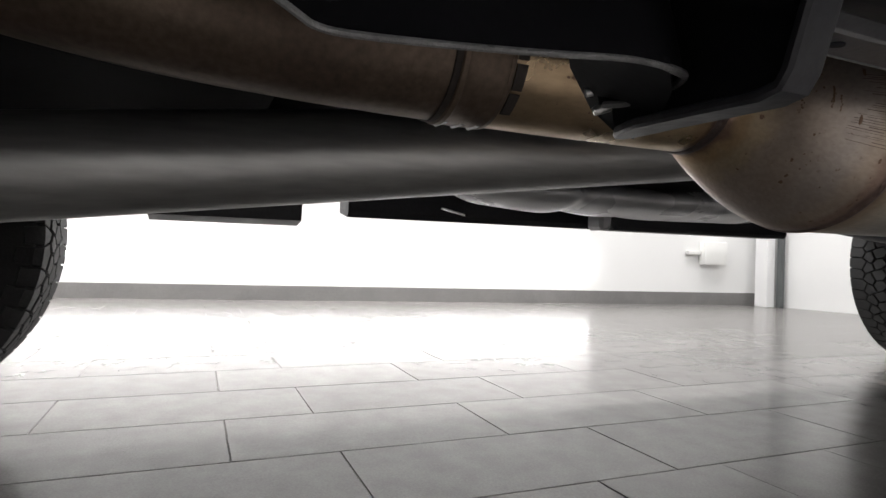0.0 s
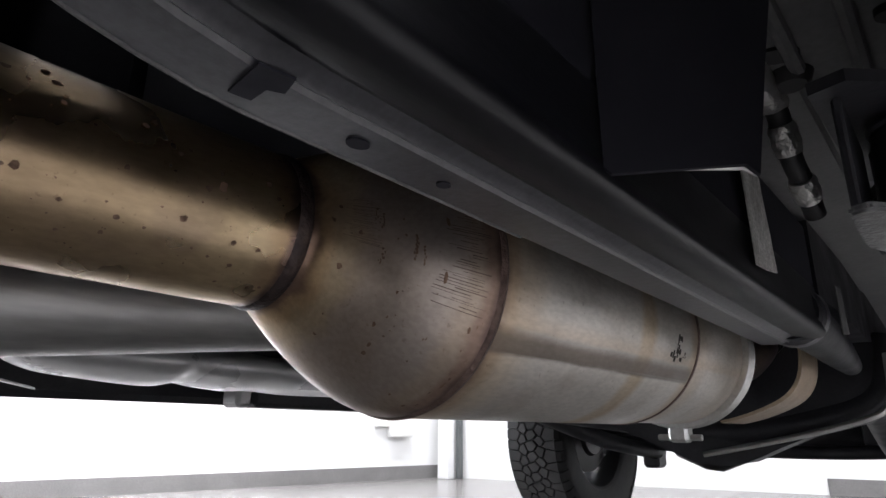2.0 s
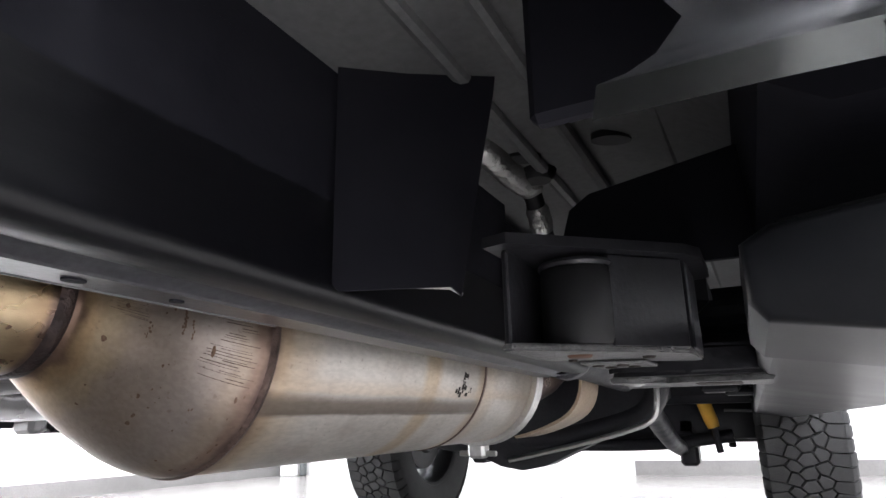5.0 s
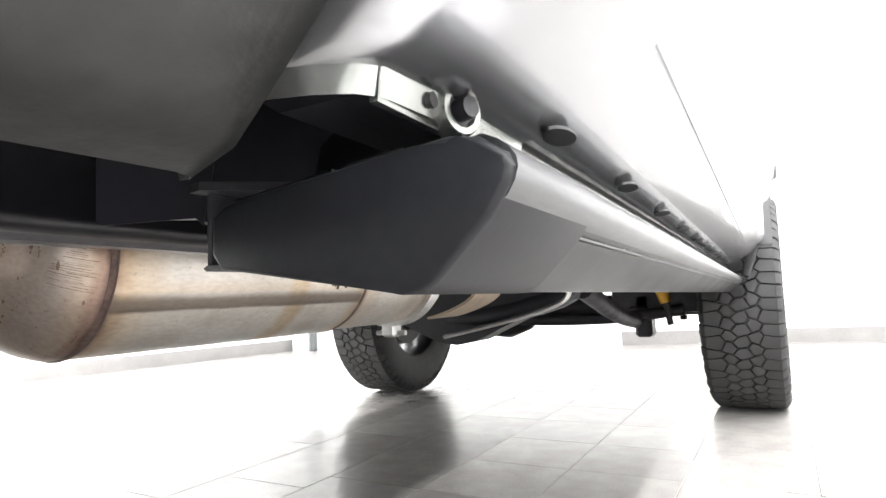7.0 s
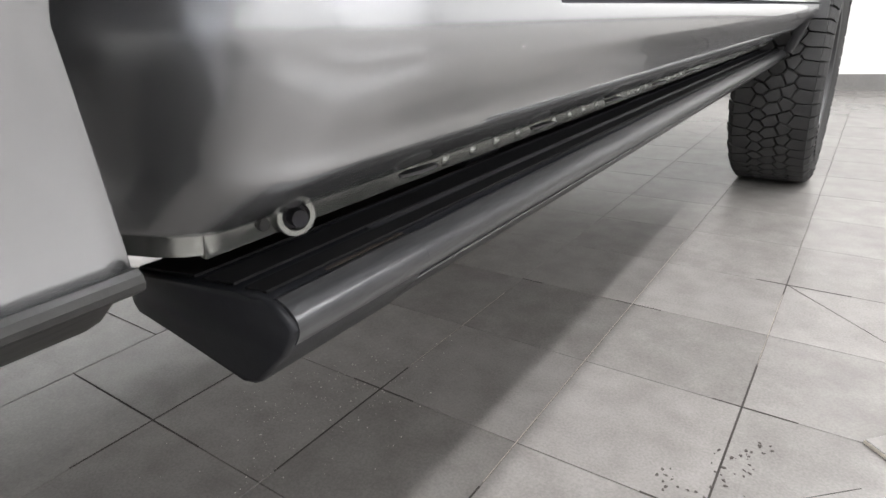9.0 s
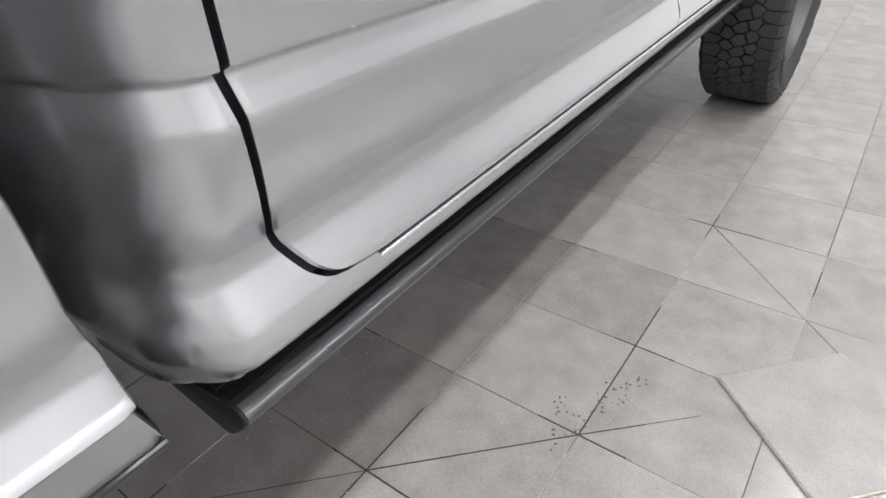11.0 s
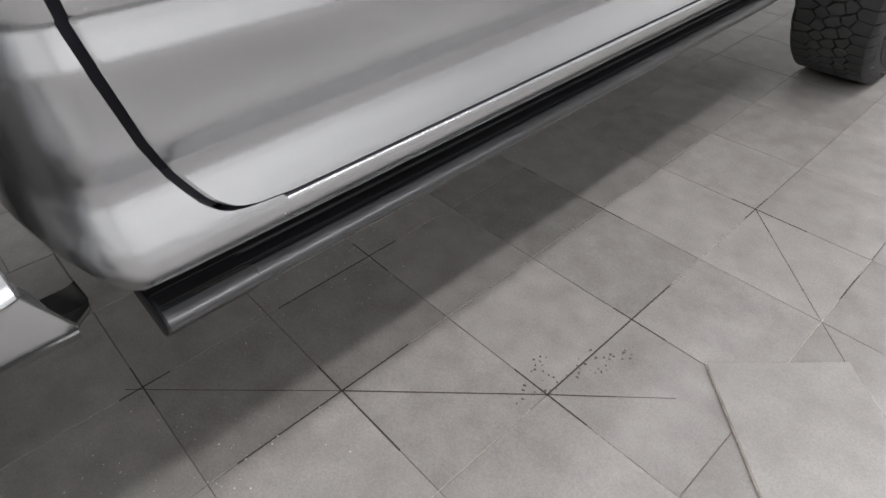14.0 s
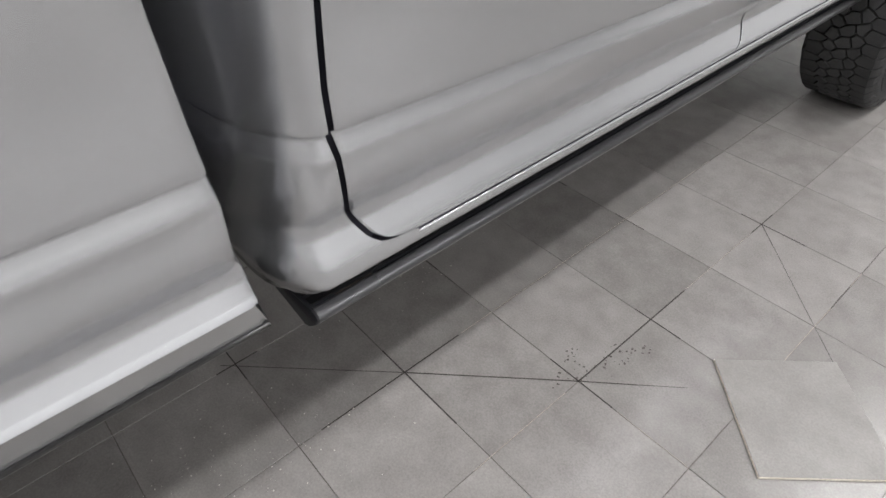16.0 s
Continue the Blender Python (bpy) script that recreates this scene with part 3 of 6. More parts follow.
for rows, target in ((grid[:3], flange), (grid[2:], bm)):
    add_mesh(target, [p for row in rows for p in row], [(i * n + k, i * n + k + 1, (i + 1) * n + k + 1, (i + 1) * n + k) for i in range(len(rows) - 1) for k in range(n - 1)])
corner = part("cab_corner", bm, PAINT, truck, "rounded silver rear corner of the cab")
part("corner_flange", flange, PAINT_UNDER, corner, "dull seam flange under the cab corner")

bm = bmesh.new()
prism(bm, [(1.06, 0.690), (1.136, 0.6920), (1.1500, 0.6926), (1.1524, 0.6924), (1.1534, 0.6914), (1.1541, 0.6895), (1.1545, 0.6870), (1.1546, 0.684), (1.1537, 0.680), (1.1524, 0.6765), (1.1508, 0.673), (1.1460, 0.667), (1.1385, 0.66), (1.1275, 0.65), (1.1158, 0.64), (1.1095, 0.633), (1.1084, 0.6318), (1.1050, 0.6314), (1.1047, 0.6296), (1.1066, 0.6286), (1.1030, 0.6255), (1.0850, 0.615), (1.0635, 0.603), (1.047, 0.594), (1.038, 0.590), (1.034, 0.589), (1.02, 0.592), (0.99, 0.62), (1.0, 0.69)], 0.7682, 2.74)
rocker = part("rocker_panel", bm, PAINT, truck, "silver rocker panel under the doors")
bm = bmesh.new()
prism(bm, [(1.034, 0.594), (1.0255, 0.588), (1.024, 0.5745), (1.020, 0.5745), (1.018, 0.592)], 0.622, 2.74)
part("pinch_weld", bm, PAINT_UNDER, rocker, "welded seam flange under the rocker")
for k in range(26):
    bm = bmesh.new()
    y = 0.72 + k * 0.042
    lathe(bm, [(0.0, 0.0018), (0.003, 0.0014), (0.0052, 0)], pose(1.0248, y, 0.581), 8)
    part("spot_weld", bm, PAINT_UNDER, rocker)
for k in range(9):
    bm = bmesh.new()
    y = 0.775 + k * 0.198
    plate(bm, [(0.0085 * math.cos(a), 0.020 * math.sin(a)) for a in [2 * math.pi * i / 16 for i in range(16)]], 0.002, pose(1.05, y, 0.5900, 0, -10, 0))
    part("plug", bm, BLACK_PLASTIC, rocker, "oval black rubber plug")
bm = bmesh.new()
lathe(bm, [(0.0, 0.0012), (0.0036, 0.0012), (0.0036, -0.002)], pose(1.0285, 0.657, 0.5835), 16)
part("hole", bm, BLACK_PLASTIC, rocker)
bm = bmesh.new()
lathe(bm, [(0.0125, -0.006), (0.0125, 0.003), (0.0115, 0.0045), (0.0085, 0.0045), (0.0078, 0.002), (0.0078, -0.006)], pose(1.0300, 0.678, 0.5835, 0, 0, -20), 24, closed=True)
part("bushing", bm, PAINT_UNDER, rocker, "pale ring bushing on the seam")
bm = bmesh.new()
lathe(bm, [(0.0, 0.010), (0.0050, 0.010), (0.0056, 0.008), (0.0056, 0.002), (0.0077, 0.002), (0.0077, -0.003)], pose(1.0300, 0.678, 0.5835, 0, 0, -20), 12)
part("bolt", bm, BLACK_COAT, rocker, "dark bolt end")

# cab floor, rear wall, inner rocker
bm = bmesh.new()
prism(bm, [(0.6, 0.715), (0.74, 0.71), (0.83, 0.715), (0.90, 0.70), (0.95, 0.66), (1.0, 0.63), (1.01, 0.72), (0.6, 0.80)], 0.62, 2.75)
cab_floor = part("cab_floor", bm, FLOOR_COAT, truck, "grey primed underside of the cab floor")
# middle of the cab floor coloured black for the unlit space there
bm = bmesh.new()
prism(bm, [(-0.66, 0.66), (-0.3, 0.66), (-0.05, 0.80), (0.42, 0.80), (0.5985, 0.717), (0.5985, 0.80), (0.2, 0.86), (-0.66, 0.72)], 0.62, 2.75)
part("tunnel", bm, UNDERSEAL, cab_floor, "cab floor centre over the exhaust, darkened as in shade")
for x, y in ((0.761, 0.897), (0.839, 0.897), (0.80, 1.35), (0.86, 1.6)):
    bm = bmesh.new()
    plate(bm, [(0.017 * math.cos(a), 0.010 * math.sin(a)) for a in [2 * math.pi * i / 18 for i in range(18)]], 0.006, pose(x, y, 0.708, 0, 0, 30))
    part("plug", bm, BLACK_PLASTIC, cab_floor, "black rubber floor plug")
for x in (0.77, 0.81, 0.88):
    bm = bmesh.new()
    tube(bm, [(x, 0.63, 0.712), (x, 1.0, 0.708), (x, 2.6, 0.708)], 0.006, 8)
    part("pressed_rib", bm, FLOOR_COAT, cab_floor)
bm = bmesh.new()
box(bm, (-0.6, 0.600, 0.80), (0.96, 0.616, 1.55), 0.003)
part("cab_rear_wall", bm, PAINT, truck, "silver rear wall of the cab")
bm = bmesh.new()
box(bm, (0.86, 0.612, 0.590), (0.975, 0.622, 0.80), 0.003)
part("rear_wall_lower", bm, UNDERSEAL, truck, "black sealed lower rear wall of the cab")
bm = bmesh.new()
prism(bm, [(0.935, 0.60), (0.955, 0.587), (1.016, 0.587), (1.016, 0.70), (0.93, 0.70)], 0.64, 2.74)
inner_sill = part("inner_sill", bm, UNDERSEAL, truck, "black coated inner sill")
bm = bmesh.new()
box(bm, (-0.8, 0.62, 1.5), (1.14, 2.8, 1.53), 0.004)
part("cab_roof", bm, PAINT, truck)

# far side of the cab, plain
bm = bmesh.new()
prism(bm, [(-0.80, 0.60), (-0.76, 0.59), (-0.70, 0.6), (-0.70, 1.5), (-0.84, 1.5), (-0.86, 1.2), (-0.855, 0.95), (-0.80, 0.69)], 0.61, 2.75)
part("cab_far_side", bm, PAINT, truck, "silver far side of the cab")

# bed
BED_LOW = [(0.545, 0.974), (0.552, 1.000), (0.572, 1.033), (0.587, 1.056), (0.600, 1.078), (0.606, 1.086), (0.612, 1.089), (0.65, 1.107), (0.697, 1.130), (0.702, 1.138), (0.706, 1.147), (0.710, 1.1500), (0.714, 1.1485)] + [p for p in SIDE if p[0] > 0.717]


def bed_x(z):
    return interp(BED_LOW, z)


def bed_front(z):
    return interp([(0.545, 0.581), (0.60, 0.560), (0.66, 0.543), (0.69, 0.534), (0.72, 0.533), (0.75, 0.533), (0.80, 0.521), (0.87, 0.515), (0.96, 0.506), (1.05, 0.499), (1.35, 0.488), (1.5, 0.486)], z)


bm = bmesh.new()
zs = [0.545, 0.548, 0.552, 0.56, 0.575, 0.59, 0.598, 0.603, 0.608, 0.615, 0.65, 0.67, 0.685, 0.690, 0.694] + ZS
ys = [0.0, -0.002, -0.006, -0.012, -0.05, -0.1, -0.2, -0.3, -0.4, -0.5, -0.56, -0.62, -0.7, -0.8, -0.9, -1.0, -1.1, -1.2, -1.3, -1.38, -1.44, -1.5, -1.7, -2.1]
grid = []
for z in zs:
    f = bed_front(z)
    x = bed_x(z)
    row = [(x - 0.03 if z > 0.66 else x - 0.012, f - 0.001, z), (x - 0.008, f, z), (x - 0.004, f - 0.002, z)] + [(x, f + dy, z) for dy in ys[3:]]
    grid.append(row)
n = len(grid[0])
grid.insert(0, [(p[0] - 0.004, p[1] - 0.004, 0.575) for p in grid[0]])


def arch_z(y):
    return 0.44 + math.sqrt(max(0.0, 0.52 ** 2 - (y + 0.5) ** 2)) if abs(y + 0.5) < 0.52 else 0.0


grid = [[(bed_x(arch_z(y)) if arch_z(y) > z else x, y, fall(y, max(z, arch_z(y)))) for x, y, z in row] for row in grid]


def sheet(rows):
    bm = bmesh.new()
    n = len(rows[0])
    return add_mesh(bm, [p for r in rows for p in r], [(i * n + k, i * n + k + 1, (i + 1) * n + k + 1, (i + 1) * n + k) for i in range(len(rows) - 1) for k in range(n - 1)])


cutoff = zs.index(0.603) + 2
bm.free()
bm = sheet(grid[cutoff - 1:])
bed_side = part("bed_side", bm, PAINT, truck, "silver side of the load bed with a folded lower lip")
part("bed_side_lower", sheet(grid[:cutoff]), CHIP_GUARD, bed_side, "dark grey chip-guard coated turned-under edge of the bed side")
bm = bmesh.new()
tube(bm, smooth_path([(1.0865, 0.5555, 0.604), (1.0868, 0.50, 0.604), (1.0868, 0.2, 0.604), (1.0868, -0.08, 0.604)]), 0.0048, 10)
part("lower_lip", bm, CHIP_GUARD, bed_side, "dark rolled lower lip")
bm = bmesh.new()
box(bm, (-0.7, -1.6, 0.80), (1.02, 0.53, 0.84), 0.004)
part("bed_floor", bm, UNDERSEAL, truck, "dark underside of the load bed")
bm = bmesh.new()
box(bm, (-0.7, 0.47, 0.78), (1.04, 0.485, 1.45), 0.004)
part("bed_front_wall", bm, PAINT, truck)
bm = bmesh.new()
prism(bm, [(-0.78, 0.66), (-0.74, 0.64), (-0.72, 0.7), (-0.72, 1.4), (-0.84, 1.4), (-0.86, 1.1), (-0.855, 0.95)], -1.6, 0.52)
part("bed_far_side", bm, PAINT, truck)
bm = bmesh.new()
box(bm, (-0.84, -1.6, 0.62), (-0.46, 0.10, 0.81), 0.02)
part("wheel_housing", bm, HANGER, truck, "black inner wheel housing")
bm = bmesh.new()
box(bm, (0.71, -1.5, 0.66), (0.97, 0.03, 0.80), 0.02)
part("inner_bed_shield", bm, UNDERSEAL, truck, "black inner shield beside the rail")
# out of view; blocks light that would come in by the wheel arch
bm = bmesh.new()
lathe(bm, [(0.525, -0.40), (0.525, 0.13), (0.515, 0.13), (0.515, -0.40)], pose(0.98, -0.5, 0.44), 32, 0.2, math.pi - 0.2, True)
part("rear_wheel_liner", bm, UNDERSEAL, truck, "unseen black rear wheel arch liner that keeps light out")
bm = bmesh.new()
box(bm, (-0.86, -1.66, 0.60), (1.17, -1.6, 1.4), 0.02)
part("tailgate", bm, PAINT, truck, "silver tailgate")
bm = bmesh.new()
box(bm, (-0.46, -1.4, 0.60), (0.35, 0.30, 0.80), 0.02)
# cross shield added over the cab and bed gap against stray light
part("cross_shield", box(bmesh.new(), (-0.84, 0.302, 0.66), (0.33, 0.62, 0.80), 0.02), HANGER, truck, "black shield added above the driveshaft to keep light out")
part("under_bed_shield", bm, HANGER, truck, "black shield under the bed")

# running board, folded in
board = part("running_board", prism(bmesh.new(), [(0.925, 0.520), (0.93, 0.515), (1.028, 0.4995), (1.036, 0.4995), (1.042, 0.503), (1.0655, 0.525), (1.0645, 0.527), (1.067, 0.529), (1.074, 0.537), (1.076, 0.543), (1.074, 0.548), (1.063, 0.556), (1.060, 0.5555), (1.059, 0.5515), (1.056, 0.5515), (1.055, 0.557), (1.05, 0.5585), (1.036, 0.5565), (1.034, 0.5545), (1.030, 0.5545), (1.028, 0.5565), (1.0, 0.5535), (0.998, 0.5515), (0.994, 0.5515), (0.992, 0.553), (0.93, 0.546), (0.925, 0.540)], 0.742, 2.846), BOARD, truck, "folded-in black aluminium power running board", 25)


for x0, x1, z0, z1 in ((0.932, 0.9915, 0.5465, 0.5535), (0.9985, 1.0275, 0.5540, 0.5570), (1.0365, 1.0545, 0.5571, 0.5588)):
    bm = bmesh.new()
    prism(bm, [(x0, z0 - 0.001), (x1, z1 - 0.001), (x1 - 0.0004, z1 + 0.0006), (x0 + 0.0004, z0 + 0.0006)], 0.633, 2.845)
    part("tread_strip", bm, TREAD, board, "black ribbed rubber tread")


BOARD_CAP = [(0.921, 0.521), (0.926, 0.5145), (1.028, 0.4988), (1.0365, 0.4988), (1.0428, 0.5025), (1.0665, 0.5255), (1.0740, 0.5367), (1.0762, 0.543), (1.0742, 0.5482), (1.0628, 0.5560), (1.055, 0.5570), (1.05, 0.5580), (1.036, 0.5560), (0.93, 0.5455), (0.921, 0.540)]


def board_cap(y0, y1, sharp):
    """The end of the board; its outer rim is rounded."""
    sub = bmesh.new()
    prism(sub, BOARD_CAP, y0, y1)
    bmesh.ops.bevel(sub, geom=[e for e in sub.edges if all(abs(v.co.y - sharp) < 1e-5 for v in e.verts)], offset=0.003, segments=3, affect="EDGES", profile=0.5)
    return part("end_cap", join(bmesh.new(), sub), CAP, board, "black plastic end cap")


rear_cap = board_cap(0.628, 0.744, 0.628)
board_cap(2.846, 2.862, 2.862)
bm = bmesh.new()
prism(bm, [(1.0570, 0.5572), (1.0590, 0.5568), (1.0592, 0.5576), (1.0572, 0.5580)], 0.672, 0.742)
part("slot", bm, SOOT, rear_cap, "thin dark slot along the cap")
# nose skins in a lighter tone, standing in for light from above
bm = bmesh.new()
prism(bm, [(1.0670, 0.5295), (1.0722, 0.5335), (1.0752, 0.5385), (1.0766, 0.5430), (1.0760, 0.5470), (1.0735, 0.5507), (1.0690, 0.5542), (1.0635, 0.5568), (1.0603, 0.5562), (1.063, 0.545)], 0.7455, 2.8455)
part("nose_trim", bm, NOSE, board, "satin grey nose of the board, lightened as lit from above")
bm = bmesh.new()
prism(bm, [(1.0670, 0.5292), (1.0724, 0.5333), (1.0755, 0.5384), (1.0770, 0.5430), (1.0764, 0.5472), (1.0738, 0.5510), (1.0692, 0.5546), (1.0630, 0.5574), (1.0596, 0.5566), (1.063, 0.545)], 0.632, 0.7448)
part("cap_nose", bm, NOSE, rear_cap, "satin grey nose of the end cap, lightened as lit from above")
for y in (0.95, 2.3):
    arm = bmesh.new()
    box(arm, (0.86, y - 0.035, 0.556), (1.0, y + 0.035, 0.575), 0.006)
    box(arm, (0.80, y - 0.05, 0.565), (0.90, y + 0.05, 0.60), 0.008)
    part("swing_arm", arm, BLACK_COAT, board, "black swing arm linkage")
bm = bmesh.new()
tube(bm, [(1.0665, 0.74, 0.5265), (1.0665, 2.83, 0.5265)], 0.0006, 6)
part("bright_line", bm, RAIL_PLATE, board, "thin pale line along the board edge")
rnd = random.Random(4)
bm = bmesh.new()
for k in range(22):
    y = 0.7 + rnd.random() ** 1.5 * 1.7
    q = 0.0006 + 0.0016 * rnd.random()
    lathe(bm, [(0.0, 0.0004), (q * 0.7, 0.0003), (q, 0)], pose(1.0665, y, 0.5275 + rnd.uniform(-0.001, 0.001), 0, 40, 0), 7)
tagged(part("scuff_specks", bm, DUST, board), kind="stuff")

# frame rails
RAILP = [(0.636, 0.556), (0.637, 0.547), (0.640, 0.5435), (0.684, 0.5425), (0.686, 0.5455), (0.690, 0.5455), (0.692, 0.543), (0.698, 0.545), (0.705, 0.5505), (0.7095, 0.558), (0.7105, 0.567), (0.709, 0.578), (0.706, 0.588), (0.705, 0.60), (0.705, 0.69), (0.62, 0.69), (0.62, 0.60)]
bm = bmesh.new()


def rise(p):
    """The near rail climbs a little and then kicks up towards the rear."""
    d = max(0.0, 0.55 - p[1])
    kick = 1.6 * d * d if d < 0.12 else min(0.12, 0.023 + 0.38 * (d - 0.12))
    return p[0], p[1], p[2] + 0.0155 * (1.296 - p[1]) + kick


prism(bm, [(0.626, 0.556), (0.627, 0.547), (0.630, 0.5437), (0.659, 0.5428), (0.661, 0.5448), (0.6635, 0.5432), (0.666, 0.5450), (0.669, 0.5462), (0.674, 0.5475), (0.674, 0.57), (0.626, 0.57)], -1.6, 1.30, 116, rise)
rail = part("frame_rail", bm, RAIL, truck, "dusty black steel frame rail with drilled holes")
# the rail's rounded edge, its shade put into a darker paint
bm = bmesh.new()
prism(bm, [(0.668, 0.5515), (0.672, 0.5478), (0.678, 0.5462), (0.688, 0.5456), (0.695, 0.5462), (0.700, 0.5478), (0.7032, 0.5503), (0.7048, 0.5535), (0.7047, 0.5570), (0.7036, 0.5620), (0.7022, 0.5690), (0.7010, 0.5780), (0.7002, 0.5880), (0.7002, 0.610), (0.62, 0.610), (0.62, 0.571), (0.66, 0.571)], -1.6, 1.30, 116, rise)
part("rail_bulge", bm, RAIL_SIDE, rail, "rounded lower edge of the rail, coloured as shaded")
# rail side coloured near black in place of its shade
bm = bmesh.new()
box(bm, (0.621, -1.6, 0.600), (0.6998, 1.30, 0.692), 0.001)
part("rail_web", bm, UNDERSEAL, rail, "side of the frame rail, coloured black as in shade")
bm = bmesh.new()
prism(bm, [(2 * CX - x, z) for x, z in RAILP], -1.6, 3.4)
part("frame_rail", bm, RAIL, truck, "dusty black steel frame rail")
bm = bmesh.new()
prism(bm, [(0.622, 0.60), (0.704, 0.60), (0.704, 0.70), (0.622, 0.70)], 1.30, 3.4, 8, lambda p: (p[0] - 0.03 * min(1, max(0, p[1] - 1.6)), p[1], p[2] + 0.10 * min(1, max(0, (p[1] - 1.9) / 0.6))))
part("frame_rail_front", bm, BLACK_COAT, truck)
for y, r in ((0.587, 0.0046), (0.644, 0.0034)):
    bm = bmesh.new()
    plate(bm, [(r * math.cos(a), r * 1.25 * math.sin(a)) for a in [2 * math.pi * i / 18 for i in range(18)]], 0.0012, pose(0.646, y, 0.5421 + 0.0155 * (1.296 - y)))
    part("hole", bm, UNDERSEAL, rail, "drilled hole in the rail flange")
bm = bmesh.new()
plate(bm, [(0.640, 0.5285), (0.664, 0.526), (0.666, 0.540), (0.655, 0.543), (0.652, 0.537), (0.641, 0.5375)], 0.0012, pose(0, 0, 0.5540, 0, 0, 0))
part("notch", bm, UNDERSEAL, rail, "square notch cut in the rail flange")
bm = bmesh.new()
tube(bm, [rise((0.6285, 0.36 + 0.02 * k, 0.5440)) for k in range(20)], 0.0011, 6)
part("worn_rim", bm, RAIL_PLATE, rail, "worn bare edge of the rail flange")
bm = bmesh.new()
tube(bm, [(0.672, 1.27, 0.578), (0.672, 1.33, 0.577), (0.672, 1.45, 0.572), (0.671, 1.60, 0.562), (0.670, 1.74, 0.551), (0.670, 1.79, 0.546)], [0.034, 0.034, 0.031, 0.026, 0.018, 0.006], 20)
part("sleeve", bm, BLACK_COAT, rail, "black tubular rail end")
bm = bmesh.new()
lathe(bm, [(0.030, -0.014), (0.038, -0.011), (0.040, 0.0), (0.038, 0.011), (0.030, 0.014)], pose(0.672, 1.305, 0.577, 0, 0, 90), 24)
part("collar", bm, RAIL, rail)
bm = bmesh.new()
box(bm, (0.60, -0.9, 0.690), (0.6996, 1.01, 0.95), 0.001)
part("heat_shield", bm, UNDERSEAL, truck, "black shield above the frame rail")
bm = bmesh.new()
plate(bm, [(0, 0), (0.004, -0.004), (0.072, 0.0), (0.078, -0.006), (0.090, 0.062), (0.104, 0.135), (0.107, 0.16), (0, 0.16)], 0.003, Matrix.Translation((0.703, 0.705, 0.566)) @ Matrix(((0.8, 0, 0.6), (0.6, 0, -0.8), (0, 1, 0))).to_4x4())
part("splash_plate", bm, UNDERSEAL, truck, "thin black splash plate with a worn edge")
bm = bmesh.new()
tube(bm, [(0.703, 0.705, 0.5665), (0.73, 0.728, 0.5665), (0.759, 0.75, 0.566), (0.765, 0.755, 0.562)], 0.0012, 6)
part("worn_edge", bm, BRIGHT, truck, "bare worn metal edge")

# white label and foil hose on the frame's side
bm = bmesh.new()
plate(bm, [(0.987, 0.666), (1.02, 0.672), (1.051, 0.675), (1.054, 0.65), (1.062, 0.62), (1.068, 0.582), (1.03, 0.577), (0.994, 0.575), (0.992, 0.61)], 0.0015, Matrix(((0, 0, 1, 0.705), (1, 0, 0, 0), (0, 1, 0, 0), (0, 0, 0, 1))))
part("label", bm, LABEL, rail, "pale crinkled foil sticker")
bm = bmesh.new()
plate(bm, [(1.437, 0.636), (1.485, 0.642), (1.497, 0.574), (1.437, 0.567)], 0.0015, Matrix(((0, 0, 1, 0.7045), (1, 0, 0, 0), (0, 1, 0, 0), (0, 0, 0, 1))))
part("bare_strip", bm, RAIL_PLATE, rail, "scuffed bare metal strip")
bm = bmesh.new()
tube(bm, smooth_path([(0.735, 0.84, 0.715), (0.741, 0.88, 0.706), (0.742, 0.93, 0.706), (0.742, 0.975, 0.711)]), 0.0125, 16)
part("hose", bm, FOIL, truck, "foil-wrapped hose")
bm = bmesh.new()
tube(bm, smooth_path([(0.742, 0.968, 0.709), (0.743, 0.98, 0.70), (0.743, 0.99, 0.685), (0.744, 1.01, 0.665), (0.746, 1.03, 0.652), (0.747, 1.06, 0.63)]), 0.0095, 12)
part("hose_end", bm, BLACK_PLASTIC, truck, "black corrugated hose")
for a, b in (((0.743, 0.984, 0.694), (0.7437, 1.002, 0.672)), ((0.7455, 1.024, 0.655), (0.7465, 1.046, 0.641))):
    bm = bmesh.new()
    tube(bm, [Vector(a).lerp(Vector(b), k / 5) for k in range(6)], [0.0105, 0.0122, 0.0115, 0.0124, 0.0116, 0.0105], 16)
    part("hose_wrap", bm, FOIL, truck, "foil wrap round the hose")
bm = bmesh.new()
lathe(bm, [(0.0, 0.010), (0.012, 0.010), (0.016, 0.006), (0.018, 0.0), (0.0, 0.0)], pose(0.762, 0.936, 0.711, 0, 90, 0), 18)
part("grommet", bm, BLACK_PLASTIC, cab_floor, "black rubber grommet")

# mounting bracket of the running board
mount = part("step_bracket", plate(bmesh.new(), [(0.797, 0.714), (0.812, 0.710), (0.893, 0.785), (0.900, 0.80), (0.900, 0.862), (0.886, 0.868), (0.84, 0.87), (0.80, 0.84)], 0.006, pose(0, 0, 0.577)), BRACKET, truck, "black running board bracket with a rubber bushing")
bm = bmesh.new()
sub = bmesh.new()
plate(sub, [(0.811, 0.717), (0.880, 0.786), (0.890, 0.800), (0.891, 0.850), (0.884, 0.858), (0.808, 0.795), (0.802, 0.78), (0.803, 0.72)], 0.004, pose(0, 0, 0.5215))
bmesh.ops.bevel(sub, geom=sub.edges[:], offset=0.0012, segments=2, affect="EDGES")
join(bm, sub)
part("bottom_plate", bm, RAIL_PLATE, mount, "grey bracket plate with holes")


